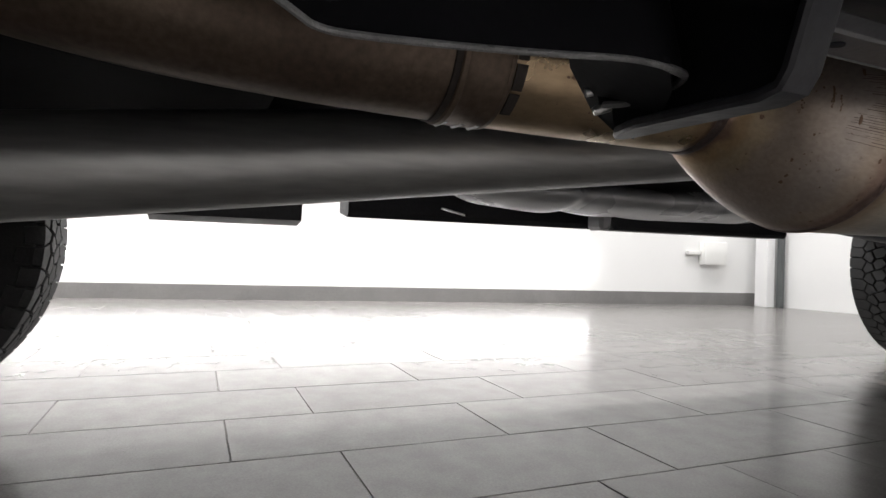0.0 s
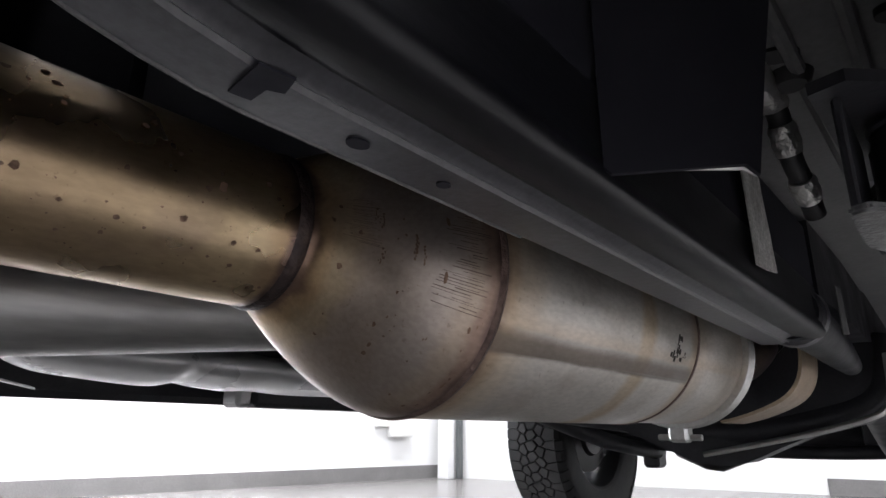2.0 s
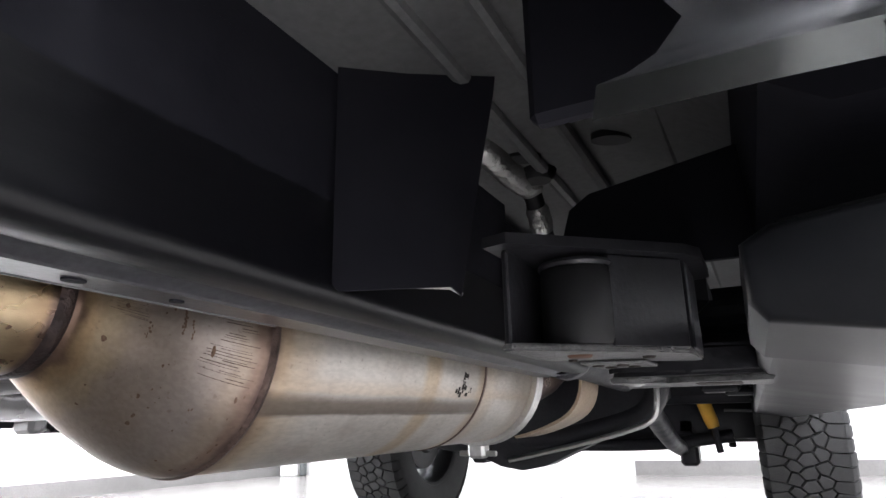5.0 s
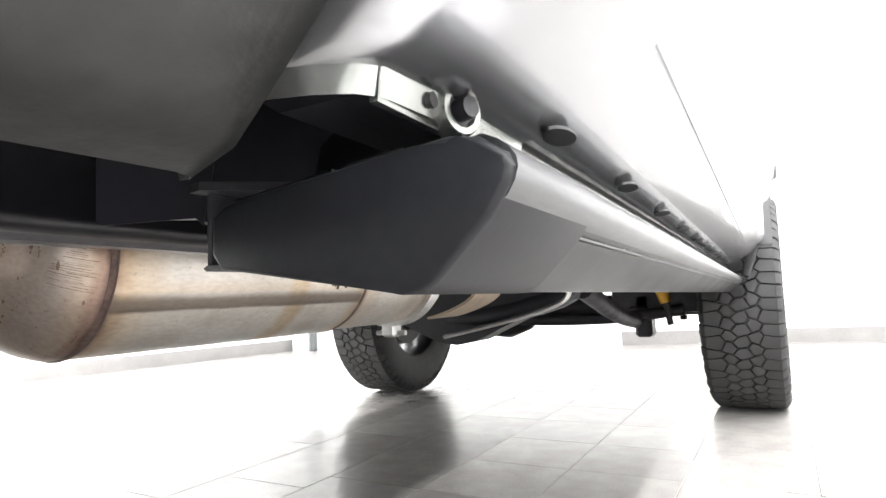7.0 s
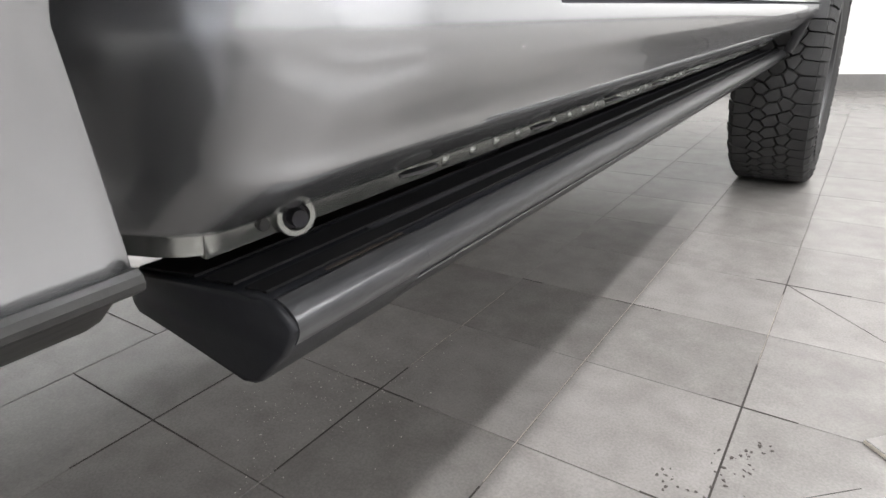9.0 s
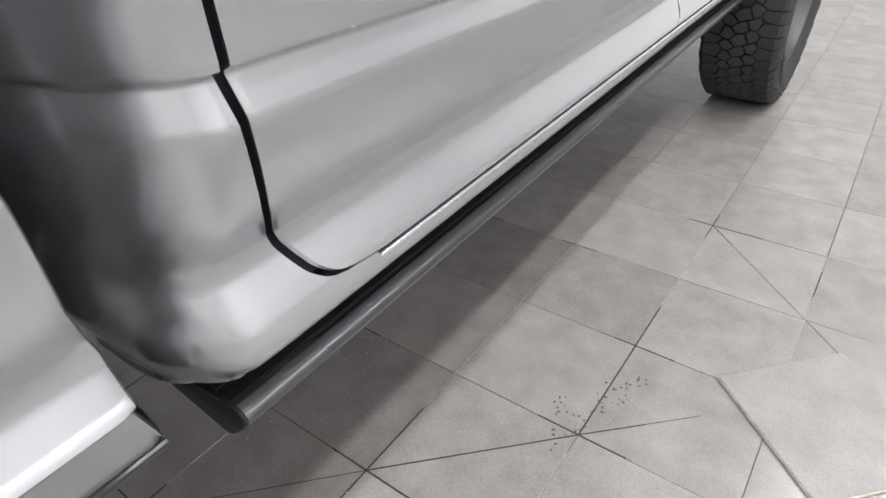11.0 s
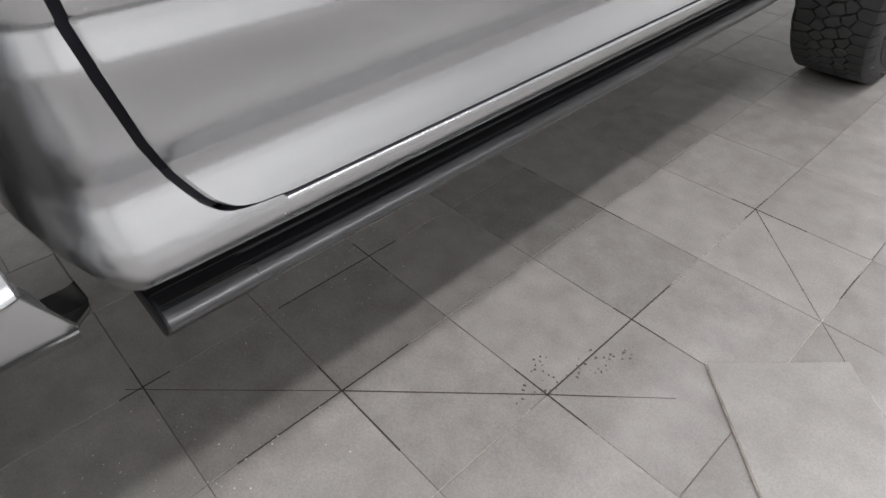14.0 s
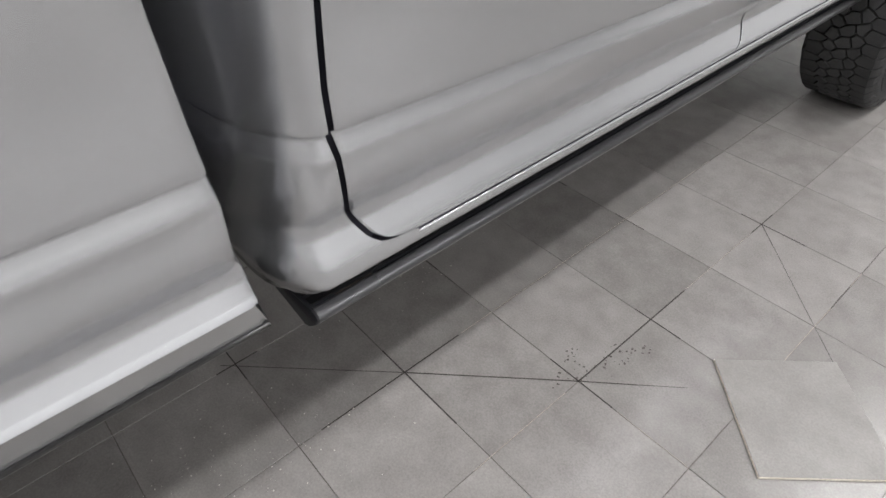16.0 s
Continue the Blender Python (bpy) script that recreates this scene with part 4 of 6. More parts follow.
def upright(name, a, b, z0, z1, mat, thick=0.004):
    bm = bmesh.new()
    d = Vector((b[0] - a[0], b[1] - a[1], 0))
    box(bm, (0, -thick / 2, z0), (d.length, thick / 2, z1), 0.0012, Matrix.Translation((*a, 0)) @ Matrix.Rotation(math.atan2(d.y, d.x), 4, "Z"))
    return part(name, bm, mat, mount)


bm = bmesh.new()
plate(bm, [(0.80, 0.583), (0.815, 0.632), (0.83, 0.642), (0.95, 0.662), (0.99, 0.65), (0.99, 0.583)], 0.006, Matrix(((1, 0, 0, 0), (0, 0, 1, 0.835), (0, 1, 0, 0), (0, 0, 0, 1))))
part("bracket_web", bm, UNDERSEAL, mount, "black bracket web to the sill")
upright("side_web", (0.852, 0.760), (0.888, 0.797), 0.524, 0.577, BRACKET)
upright("side_web", (0.889, 0.802), (0.889, 0.852), 0.524, 0.577, BRACKET)
upright("side_web", (0.806, 0.722), (0.806, 0.79), 0.524, 0.577, BRACKET)
upright("side_web", (0.81, 0.797), (0.885, 0.856), 0.524, 0.577, BRACKET)
bm = bmesh.new()
lathe(bm, [(0.0, 0.0), (0.020, 0.0), (0.0215, 0.004), (0.0215, 0.04), (0.020, 0.044), (0.0, 0.044)], pose(0.834, 0.766, 0.526, 0, -90, 0), 28)
part("bushing", bm, BLACK_PLASTIC, mount, "black rubber bushing")
bm = bmesh.new()
lathe(bm, [(0.0215, 0.044), (0.0225, 0.046), (0.0215, 0.048), (0.0, 0.048)], pose(0.834, 0.766, 0.526, 0, -90, 0), 28)
part("washer", bm, RAIL, mount)
for x, y, r, mat in ((0.832, 0.767, 0.0075, RUST), (0.865, 0.797, 0.0040, SOOT), (0.821, 0.792, 0.003, SOOT)):
    bm = bmesh.new()
    lathe(bm, [(0.0, 0.0012), (r * 0.85, 0.0012), (r, 0.0)], pose(x, y, 0.5214, 0, 90, 0), 14)
    part("bolt" if mat == RUST else "hole", bm, mat, mount, "rusty bolt head" if mat == RUST else "")
bm = bmesh.new()
sub = bmesh.new()
plate(sub, [(0.829, 0.851), (0.838, 0.846), (0.88, 0.853), (0.96, 0.872), (0.96, 1.06), (0.80, 1.06), (0.822, 0.97)], 0.020, pose(0, 0, 0.5128))
bmesh.ops.bevel(sub, geom=sub.edges[:], offset=0.003, segments=2, affect="EDGES")
join(bm, sub)
motor_bracket = part("motor_bracket", bm, BLACK_COAT, truck, "black motor bracket")
bm = bmesh.new()
sub = bmesh.new()
plate(sub, [(0.829, 0.852), (0.832, 0.843), (0.843, 0.844), (0.855, 0.858), (0.864, 0.872), (0.870, 0.868), (0.880, 0.864), (0.93, 0.870), (0.93, 0.955), (0.882, 0.926), (0.868, 0.940), (0.855, 0.915), (0.845, 0.894), (0.832, 0.882)], 0.0042, pose(0, 0, 0.5085))
bmesh.ops.bevel(sub, geom=sub.edges[:], offset=0.0011, segments=2, affect="EDGES")
join(bm, sub)
part("strap", bm, RAIL_PLATE, motor_bracket, "grey cast strap with a slot")
bm = bmesh.new()
lathe(bm, [(0.0, 0.0016), (0.0042, 0.0016), (0.0050, 0.0008), (0.0068, 0.0006), (0.0072, 0.0)], pose(0.8425, 0.868, 0.5086, 0, 90, 0), 18)
part("bolt", bm, BRIGHT, motor_bracket, "flat plated bolt head")
bm = bmesh.new()
plate(bm, [(0.881, 0.884), (0.884, 0.879), (0.91, 0.884), (0.91, 0.922), (0.885, 0.913), (0.8815, 0.906)], 0.0006, pose(0, 0, 0.5080))
part("slot", bm, SOOT, motor_bracket, "dark slot")
bm = bmesh.new()
sub = bmesh.new()
plate(sub, [(0.823, 0.800), (0.826, 0.840), (0.829, 0.866), (0.846, 0.862), (0.863, 0.862), (0.860, 0.812)], 0.0022, pose(0, 0, 0.5188))
bmesh.ops.bevel(sub, geom=sub.edges[:], offset=0.0007, segments=1, affect="EDGES")
join(bm, sub)
part("perforated_tab", bm, RAIL_PLATE, mount, "grey tab with punched holes")
for x, y in ((0.831, 0.814), (0.836, 0.830), (0.846, 0.816), (0.850, 0.833)):
    bm = bmesh.new()
    lathe(bm, [(0.0, 0.0008), (0.0036, 0.0008), (0.0040, 0.0)], pose(x, y, 0.5187, 0, 90, 0), 14)
    part("hole", bm, SOOT, mount)
bm = bmesh.new()
box(bm, (0.80, 1.02, 0.535), (0.93, 1.16, 0.60), 0.012)
lathe(bm, [(0.0, 0.0), (0.03, 0.0), (0.032, 0.005), (0.032, 0.10), (0.0, 0.105)], pose(0.82, 1.10, 0.56), 24)
part("step_motor", bm, BLACK_COAT, truck, "black running board motor")

# exhaust
EX, EZ, CR = 0.458, 0.561, 0.117
PX, PZ, PR = 0.410, 0.590, 0.0635
exhaust = new("exhaust")
exhaust.parent = truck
exhaust.matrix_parent_inverse = truck.matrix_world.inverted()
tagged(exhaust, "heat-tinted stainless steel exhaust with a large canister")
ALONG = pose(EX, 0, EZ, 0, 0, 90)
can = part("canister", lathe(bmesh.new(), [(CR - 0.002, 0.80), (CR, 0.81), (CR, 1.225), (CR - 0.0015, 1.235)], ALONG, 96), CAN, exhaust, "satin stainless canister with weld rings")
# domed cone between pipe and canister, off centre
CONE_T = [(0.694, 0.0), (0.699, 0.02), (0.705, 0.10), (0.714, 0.25), (0.725, 0.42), (0.738, 0.59), (0.752, 0.74), (0.766, 0.86), (0.78, 0.945), (0.79, 0.985), (0.80, 1.0)]


def cone_at(y, a, lift=0.0):
    k = interp(CONE_T, y)
    r = PR + (CR - PR) * k + lift
    return (PX + (EX - PX) * k + r * math.cos(a), y, PZ + (EZ - PZ) * k + r * math.sin(a))


bm = bmesh.new()
ring = 96
ys = [0.694, 0.697, 0.70, 0.705, 0.71, 0.718, 0.726, 0.735, 0.745, 0.755, 0.766, 0.778, 0.79, 0.80]
add_mesh(bm, [cone_at(y, 2 * math.pi * i / ring) for y in ys for i in range(ring)],
         [(k * ring + i, k * ring + (i + 1) % ring, (k + 1) * ring + (i + 1) % ring, (k + 1) * ring + i) for k in range(len(ys) - 1) for i in range(ring)])
cone = part("cone", bm, CONE, exhaust, "brown-stained domed cone")
part("weld_ring", lathe(bmesh.new(), [(CR - 0.0015, 0.7955), (CR + 0.0006, 0.7972), (CR + 0.0018, 0.801), (CR + 0.0006, 0.8048), (CR - 0.0015, 0.8065)], ALONG, 96), STAIN, can, "dark brown weld ring")
part("weld_ring", lathe(bmesh.new(), [(CR - 0.003, 1.228), (CR + 0.0008, 1.230), (CR + 0.0008, 1.234), (CR - 0.003, 1.236)], ALONG, 96), STAIN, can, "thin brown weld line")
part("front_shell", lathe(bmesh.new(), [(CR - 0.003, 1.235), (CR - 0.0025, 1.24), (CR - 0.003, 1.435), (CR - 0.006, 1.445), (CR - 0.03, 1.448)], ALONG, 96), CAN, exhaust)
part("flange", lathe(bmesh.new(), [(CR - 0.03, 1.446), (CR + 0.003, 1.447), (CR + 0.005, 1.452), (CR - 0.003, 1.463), (CR + 0.005, 1.474), (CR + 0.003, 1.479), (CR - 0.03, 1.481)], ALONG, 64), BRIGHT, exhaust, "pale clamp flange")
bm = bmesh.new()
box(bm, (EX - 0.02, 1.45, EZ - CR - 0.026), (EX + 0.012, 1.48, EZ - CR + 0.006), 0.005)
tube(bm, [(EX - 0.04, 1.465, EZ - CR - 0.018), (EX + 0.03, 1.465, EZ - CR - 0.018)], 0.005, 8)
part("clamp_bolt", bm, BRIGHT, exhaust, "clamp bolt")
part("outlet_cone", lathe(bmesh.new(), [(CR - 0.02, 1.481), (CR - 0.025, 1.50), (0.08, 1.55), (0.065, 1.60), (0.06, 1.64)], ALONG, 64), RED_BROWN, exhaust, "rust-brown outlet cone")
bm = bmesh.new()
tube(bm, smooth_path([(EX, 1.6, EZ), (EX + 0.03, 1.7, EZ + 0.02), (EX + 0.04, 1.85, EZ + 0.08), (EX + 0.03, 2.2, EZ + 0.16)]), 0.058, 24)
part("front_pipe", bm, PIPE, exhaust)
bm = bmesh.new()
arc = smooth_path([(0.50, 0, 0.449), (0.53, 0, 0.456), (0.57, 0, 0.470), (0.605, 0, 0.489), (0.625, 0, 0.517), (0.632, 0, 0.555), (0.628, 0, 0.60)], 3)
n = len(arc)
add_mesh(bm, [(p.x - q * 0.004, y, p.z + q * 0.004) for q in (0, 1) for y in (1.535, 1.57, 1.63, 1.665) for p in arc],
         [(q * 4 * n + r * n + k, q * 4 * n + r * n + k + 1, q * 4 * n + (r + 1) * n + k + 1, q * 4 * n + (r + 1) * n + k) for q in (0, 1) for r in range(3) for k in range(n - 1)] +
         [(r * n + k, r * n + k + 1, 4 * n + r * n + k + 1, 4 * n + r * n + k) for r in (0, 3) for k in range(n - 1)])
part("outlet_shield", bm, CAN, exhaust, "pale curved heat shield")
bm = bmesh.new()
tube(bm, smooth_path([(0.43, -1.4, 0.70), (0.43, -0.6, 0.725), (0.42, -0.2, 0.70), (0.412, 0.0, 0.635), (0.41, 0.14, 0.608), (0.41, 0.28, 0.5965), (0.41, 0.42, 0.592)], 8), PR, 48)
part("tail_pipe", bm, TAIL, exhaust, "dull brown exhaust tail pipe")
bm = bmesh.new()
tube(bm, smooth_path([(0.41, 0.40, 0.5922), (0.41, 0.55, 0.5905), (PX, 0.696, PZ)], 8), PR, 48)
pipe = part("rear_pipe", bm, PIPE, exhaust, "golden-brown heat-tinted exhaust pipe")
part("weld_ring", lathe(bmesh.new(), [(PR - 0.001, 0.6815), (PR + 0.0014, 0.684), (PR + 0.0024, 0.689), (PR + 0.0014, 0.694), (PR - 0.001, 0.6965)], pose(PX, 0, PZ, 0, 0, 90), 48), BURN, pipe, "dark burnt weld ring")
bm = bmesh.new()
lathe(bm, [(PR - 0.0005, 0.398), (PR + 0.0025, 0.400), (PR + 0.003, 0.404), (PR + 0.0018, 0.406), (PR + 0.0018, 0.440), (PR + 0.003, 0.442), (PR + 0.0025, 0.446), (PR - 0.0005, 0.448)], pose(PX, 0, 0.592, 0, 0, 90), 64)
clamp = part("clamp_band", bm, TAIL, exhaust, "band clamp round the pipe")
part("gap_ring", lathe(bmesh.new(), [(PR, 0.392), (PR + 0.0008, 0.393), (PR + 0.0008, 0.398), (PR, 0.399)], pose(PX, 0, 0.592, 0, 0, 90), 64), SOOT, clamp)
for a in range(5):
    bm = bmesh.new()
    lathe(bm, [(PR + 0.0015, 0.4475), (PR + 0.0024, 0.4475), (PR + 0.0024, 0.4575), (PR + 0.0015, 0.4575)], pose(PX, 0, 0.592, 0, 0, 90), 6, math.pi - 0.85 + a * 0.40, math.pi - 0.50 + a * 0.40, True)
    part("slot", bm, SOOT, clamp)
for k, y in enumerate((0.405, 0.422, 0.438)):
    bm = bmesh.new()
    tube(bm, [(0.395, y, 0.5295), (0.414, y + 0.002, 0.529)], 0.0035, 8)
    part("clamp_bolt", bm, BRIGHT, clamp)
# seam, marks and scratches on the canister
bm = bmesh.new()
lathe(bm, [(CR - 0.0004, 0.812), (CR + 0.0006, 0.815), (CR + 0.0006, 1.226), (CR - 0.0004, 1.228)], ALONG, 3, math.pi + 0.585, math.pi + 0.603, False)
part("weld_seam", bm, CAN, can, "brown stained weld seam")
rnd = random.Random(8)
bm = bmesh.new()
for k in range(30):
    a = math.pi + 0.36 - 0.24 * rnd.random() ** 1.4
    y = 1.165 + rnd.uniform(-0.014, 0.016) * (1.6 if a > math.pi + 0.28 else 0.5)
    s = rnd.uniform(0.0015, 0.006)
    lathe(bm, [(CR + 0.0003, y), (CR + 0.0005, y + s)], ALONG, 2, a, a + s * 10)
tagged(part("soot_mark", bm, SOOT, can, "dark flaked mark"), kind="stuff")


def cone_patch(bm, y0, y1, a0, a1, lift=0.0005):
    q = 4
    pts = [cone_at(y0 + (y1 - y0) * i / q, a, lift) for i in range(q + 1) for a in (a0, a1)]
    add_mesh(bm, pts, [(2 * i, 2 * i + 1, 2 * i + 3, 2 * i + 2) for i in range(q)])


bm = bmesh.new()
for k in range(34):
    a = -0.42 + k * 0.021 + rnd.uniform(-0.006, 0.006)
    cone_patch(bm, 0.757 + rnd.uniform(-0.006, 0.016), 0.788 - rnd.uniform(0, 0.014), a, a + rnd.uniform(0.002, 0.006))
for k in range(26):
    a = -0.16 + k * 0.018 + rnd.uniform(-0.008, 0.008)
    cone_patch(bm, 0.712 + rnd.uniform(-0.003, 0.005), 0.719 + rnd.uniform(0, 0.007), a, a + rnd.uniform(0.0015, 0.004))
tagged(part("scratch", bm, STAIN, cone, "fine brown scratches on the cone"), kind="stuff")
def blot(bm, at, y, a, ry, ra):
    """An uneven round spot on a curved skin given by at(y, angle)."""
    rim = []
    for k in range(9):
        q = 2 * math.pi * k / 9
        f = rnd.uniform(0.65, 1.15)
        rim.append(at(y + ry * f * math.cos(q), a + ra * f * math.sin(q)))
    add_mesh(bm, [at(y, a)] + rim, [(0, 1 + k, 1 + (k + 1) % 9) for k in range(9)])


def cone_skin(y, a):
    return cone_at(min(0.788, max(0.704, y)), a, 0.0006)


def pipe_skin(y, a):
    return (PX + (PR + 0.0006) * math.cos(a), y, 0.5905 + (PR + 0.0006) * math.sin(a))


bm = bmesh.new()
for k in range(54):
    row = rnd.choice((0.708, 0.722, 0.738, 0.742, 0.758, 0.783, 0.784, 0.787))
    a = rnd.uniform(-1.25, 0.35) if row < 0.78 else rnd.uniform(-1.35, -0.4)
    s = 0.0004 + 0.0009 * rnd.random() ** 3
    blot(bm, cone_skin, row + rnd.gauss(0, 0.004), a, s, s * (1.4 + 3.0 * rnd.random() ** 2) / 0.11)
for k in range(7):
    y = rnd.choice((0.726, 0.741, 0.746)) + rnd.gauss(0, 0.002)
    a = rnd.uniform(-0.55, 0.1)
    for i in range(6):
        blot(bm, cone_skin, y + rnd.gauss(0, 0.0005), a + i * 0.025, rnd.uniform(0.0003, 0.0007), 0.014)
tagged(part("rust_spot", bm, SPOT, cone, "rust spots and streaks on the cone"), kind="stuff")
bm = bmesh.new()
for k in range(110):
    s = 0.0005 + 0.0022 * rnd.random() ** 4
    blot(bm, pipe_skin, rnd.uniform(0.46, 0.675), rnd.uniform(-1.1, 0.7), s * 1.2, s / PR)
tagged(part("rust_spot", bm, SPOT, pipe, "rust spots on the pipe"), kind="stuff")
# hanger hooked under the rail: a side wall with a worn rim, a web and an arm
RIM_CURVE = smooth_path([(0.735, 0.19, 0.500), (0.735, 0.225, 0.480), (0.735, 0.234, 0.4755), (0.735, 0.247, 0.475), (0.735, 0.28, 0.477), (0.735, 0.316, 0.480), (0.735, 0.345, 0.4828), (0.734, 0.362, 0.4832), (0.729, 0.377, 0.4838), (0.7225, 0.3855, 0.4850), (0.713, 0.390, 0.4845), (0.698, 0.391, 0.4835), (0.682, 0.389, 0.4832), (0.669, 0.3865, 0.485)], 4)
bm = bmesh.new()
n = len(RIM_CURVE)
add_mesh(bm, [tuple(p) for p in RIM_CURVE] + [(p.x - 0.010, p.y - 0.004, p.z + 0.05) for p in RIM_CURVE] + [(0.708, p.y - 0.006, 0.60) for p in RIM_CURVE] +
         [(p.x - 0.004, p.y, p.z + 0.001) for p in RIM_CURVE] + [(p.x - 0.014, p.y - 0.004, p.z + 0.05) for p in RIM_CURVE] + [(0.704, p.y - 0.006, 0.60) for p in RIM_CURVE],
         [(r * n + i, r * n + i + 1, (r + 1) * n + i + 1, (r + 1) * n + i) for r in (0, 1, 3, 4) for i in range(n - 1)] + [(i, i + 1, 3 * n + i + 1, 3 * n + i) for i in range(n - 1)])
hang = part("hanger_plate", bm, HANGER, exhaust, "black exhaust hanger plate")
bm = bmesh.new()
tube(bm, RIM_CURVE[3:], [0.0013 if p.y < 0.37 else 0.0018 for p in RIM_CURVE[3:]], 8)
part("worn_rim", bm, RAIL_PLATE, hang, "worn bare rim of the hanger")
bm = bmesh.new()
outline = [(0.733, 0.368, 0.482), (0.722, 0.380, 0.478), (0.70, 0.394, 0.474), (0.664, 0.409, 0.471), (0.655, 0.404, 0.476), (0.648, 0.394, 0.488), (0.652, 0.386, 0.498), (0.66, 0.372, 0.504), (0.69, 0.35, 0.505), (0.725, 0.34, 0.492)]
n = len(outline)
add_mesh(bm, outline + [(x, y, z + 0.005) for x, y, z in outline], [tuple(range(n)), tuple(n + i for i in reversed(range(n)))] + [(i, (i + 1) % n, n + (i + 1) % n, n + i) for i in range(n)])
part("hook_web", bm, HANGER, hang, "black hook under the hanger")
bm = bmesh.new()
rows = []
ARM = [(0.663, 0.4705, 0.397, 0.4045), (0.672, 0.4700, 0.391, 0.4050), (0.690, 0.4695, 0.386, 0.4045), (0.725, 0.4685, 0.386, 0.4040), (0.756, 0.4675, 0.387, 0.4035), (0.765, 0.4695, 0.387, 0.4035), (0.7695, 0.4760, 0.387, 0.4035), (0.777, 0.500, 0.387, 0.4035), (0.787, 0.56, 0.387, 0.4035), (0.795, 0.66, 0.387, 0.4035), (0.795, 0.802, 0.387, 0.4035)]
for k, (x, z, y0, y1) in enumerate(ARM):
    a, b = ARM[max(0, k - 1)], ARM[min(len(ARM) - 1, k + 1)]
    d = Vector((b[0] - a[0], 0, b[1] - a[1])).normalized()
    n = Vector((-d.z, 0, d.x)) * 0.005
    lo, hi = Vector((x, y0, z)), Vector((x, y1, z))
    e = Vector((0, 0.0015, 0))
    rows.append([lo + n * 0.25, lo + e, hi - e, hi + n * 0.25, hi + n * 0.75, hi - e + n, lo + e + n, lo + n * 0.75])
add_mesh(bm, [tuple(q) for row in rows for q in row], [(i * 8 + k, i * 8 + (k + 1) % 8, i * 8 + 8 + (k + 1) % 8, i * 8 + 8 + k) for i in range(len(rows) - 1) for k in range(8)] + [tuple(range(8)), tuple(len(rows) * 8 - 1 - k for k in range(8))])
part("hanger_arm", bm, BLACK_COAT, hang, "flat black hanger strap bent up to the bed")
# black sheet added to keep the space above the strap dark
bm = bmesh.new()
plate(bm, [(0.672, 0.4745), (0.764, 0.4730), (0.7665, 0.480), (0.773, 0.500), (0.783, 0.56), (0.790, 0.66), (0.705, 0.66), (0.698, 0.56), (0.688, 0.51), (0.668, 0.492)], 0.003, Matrix(((1, 0, 0, 0), (0, 0, 1, 0.3905), (0, 1, 0, 0), (0, 0, 0, 1))))
part("hanger_web", bm, HANGER, hang, "black sheet that darkens the gap above the hanger strap")
for x, y, z in ((0.660, 0.386, 0.494), (0.664, 0.388, 0.484)):
    bm = bmesh.new()
    lathe(bm, [(0.0, -0.004), (0.0022, -0.0035), (0.0026, 0.0), (0.0026, 0.012), (0.0, 0.012)], pose(x, y, z, 0, -20, 60), 12)
    part("stud", bm, BRIGHT, hang, "small bright stud end")
# driveshaft
bm = bmesh.new()
S0, S1 = Vector((0.16, -0.45, 0.43)), Vector((0.15, 1.30, 0.64))
tube(bm, [S0 + (S1 - S0) * k / 6 for k in range(7)], 0.058, 40)
shaft = part("driveshaft", bm, SHAFT, truck, "grey steel driveshaft tube")
bm = bmesh.new()
tube(bm, [S0 + (S1 - S0) * k for k in (0.96, 0.99, 1.0, 1.03)], [0.06, 0.062, 0.05, 0.045], 24)
part("yoke", bm, SHAFT, shaft)

# fuel tank and far side parts
bm = bmesh.new()
path = smooth_path([(-0.15, 0.65, 0.545), (-0.15, 0.70, 0.535), (-0.15, 0.78, 0.532), (-0.15, 0.86, 0.530), (-0.15, 0.91, 0.533), (-0.15, 0.98, 0.530), (-0.15, 1.1, 0.529), (-0.15, 1.3, 0.531), (-0.15, 1.55, 0.535)], 5)
tube(bm, path, [interp([(0.65, 0.02), (0.68, 0.06), (0.72, 0.085), (0.80, 0.10), (0.87, 0.108), (0.905, 0.085), (0.94, 0.098), (1.0, 0.11), (1.06, 0.098), (1.12, 0.112), (1.4, 0.11), (1.55, 0.05)], p.y) for p in path], 28, 0.30)
part("fuel_tank", bm, TANK, truck, "grey moulded fuel tank", 60)
bm = bmesh.new()
box(bm, (-0.335, 1.13, 0.476), (-0.265, 1.72, 0.53), 0.008)
part("skid_bar", bm, BLACK_COAT, truck)
bm = bmesh.new()
box(bm, (-0.33, 1.095, 0.475), (-0.27, 1.13, 0.515), 0.008)
part("bar_end", bm, TANK, truck)
bm = bmesh.new()
prism(bm, [(-0.55, 0.50), (-0.47, 0.486), (-0.46, 0.50), (-0.46, 0.56), (-0.55, 0.56)], 0.53, 1.9)
part("far_running_board", bm, BLACK_COAT, truck, "black far-side lower rail")
bm = bmesh.new()
sub = bmesh.new()
prism(sub, [(-0.32, 0.47), (-0.24, 0.452), (-0.19, 0.46), (-0.18, 0.50), (-0.32, 0.52)], 0.13, 0.38)
join(bm, sub)
part("spring_shackle", bm, BLACK_COAT, truck, "black suspension plate")
bm = bmesh.new()
plate(bm, [(0, 0), (0.05, 0.003), (0.06, 0.012), (0.02, 0.018), (0, 0.012)], 0.003, pose(-0.30, 0.70, 0.505, 0, 12, 90))
part("bracket", bm, BRIGHT, truck, "small bright metal bracket")

# rear axle
bm = bmesh.new()
tube(bm, [(-0.6, -0.5, 0.42), (0.95, -0.5, 0.42)], 0.055, 24)
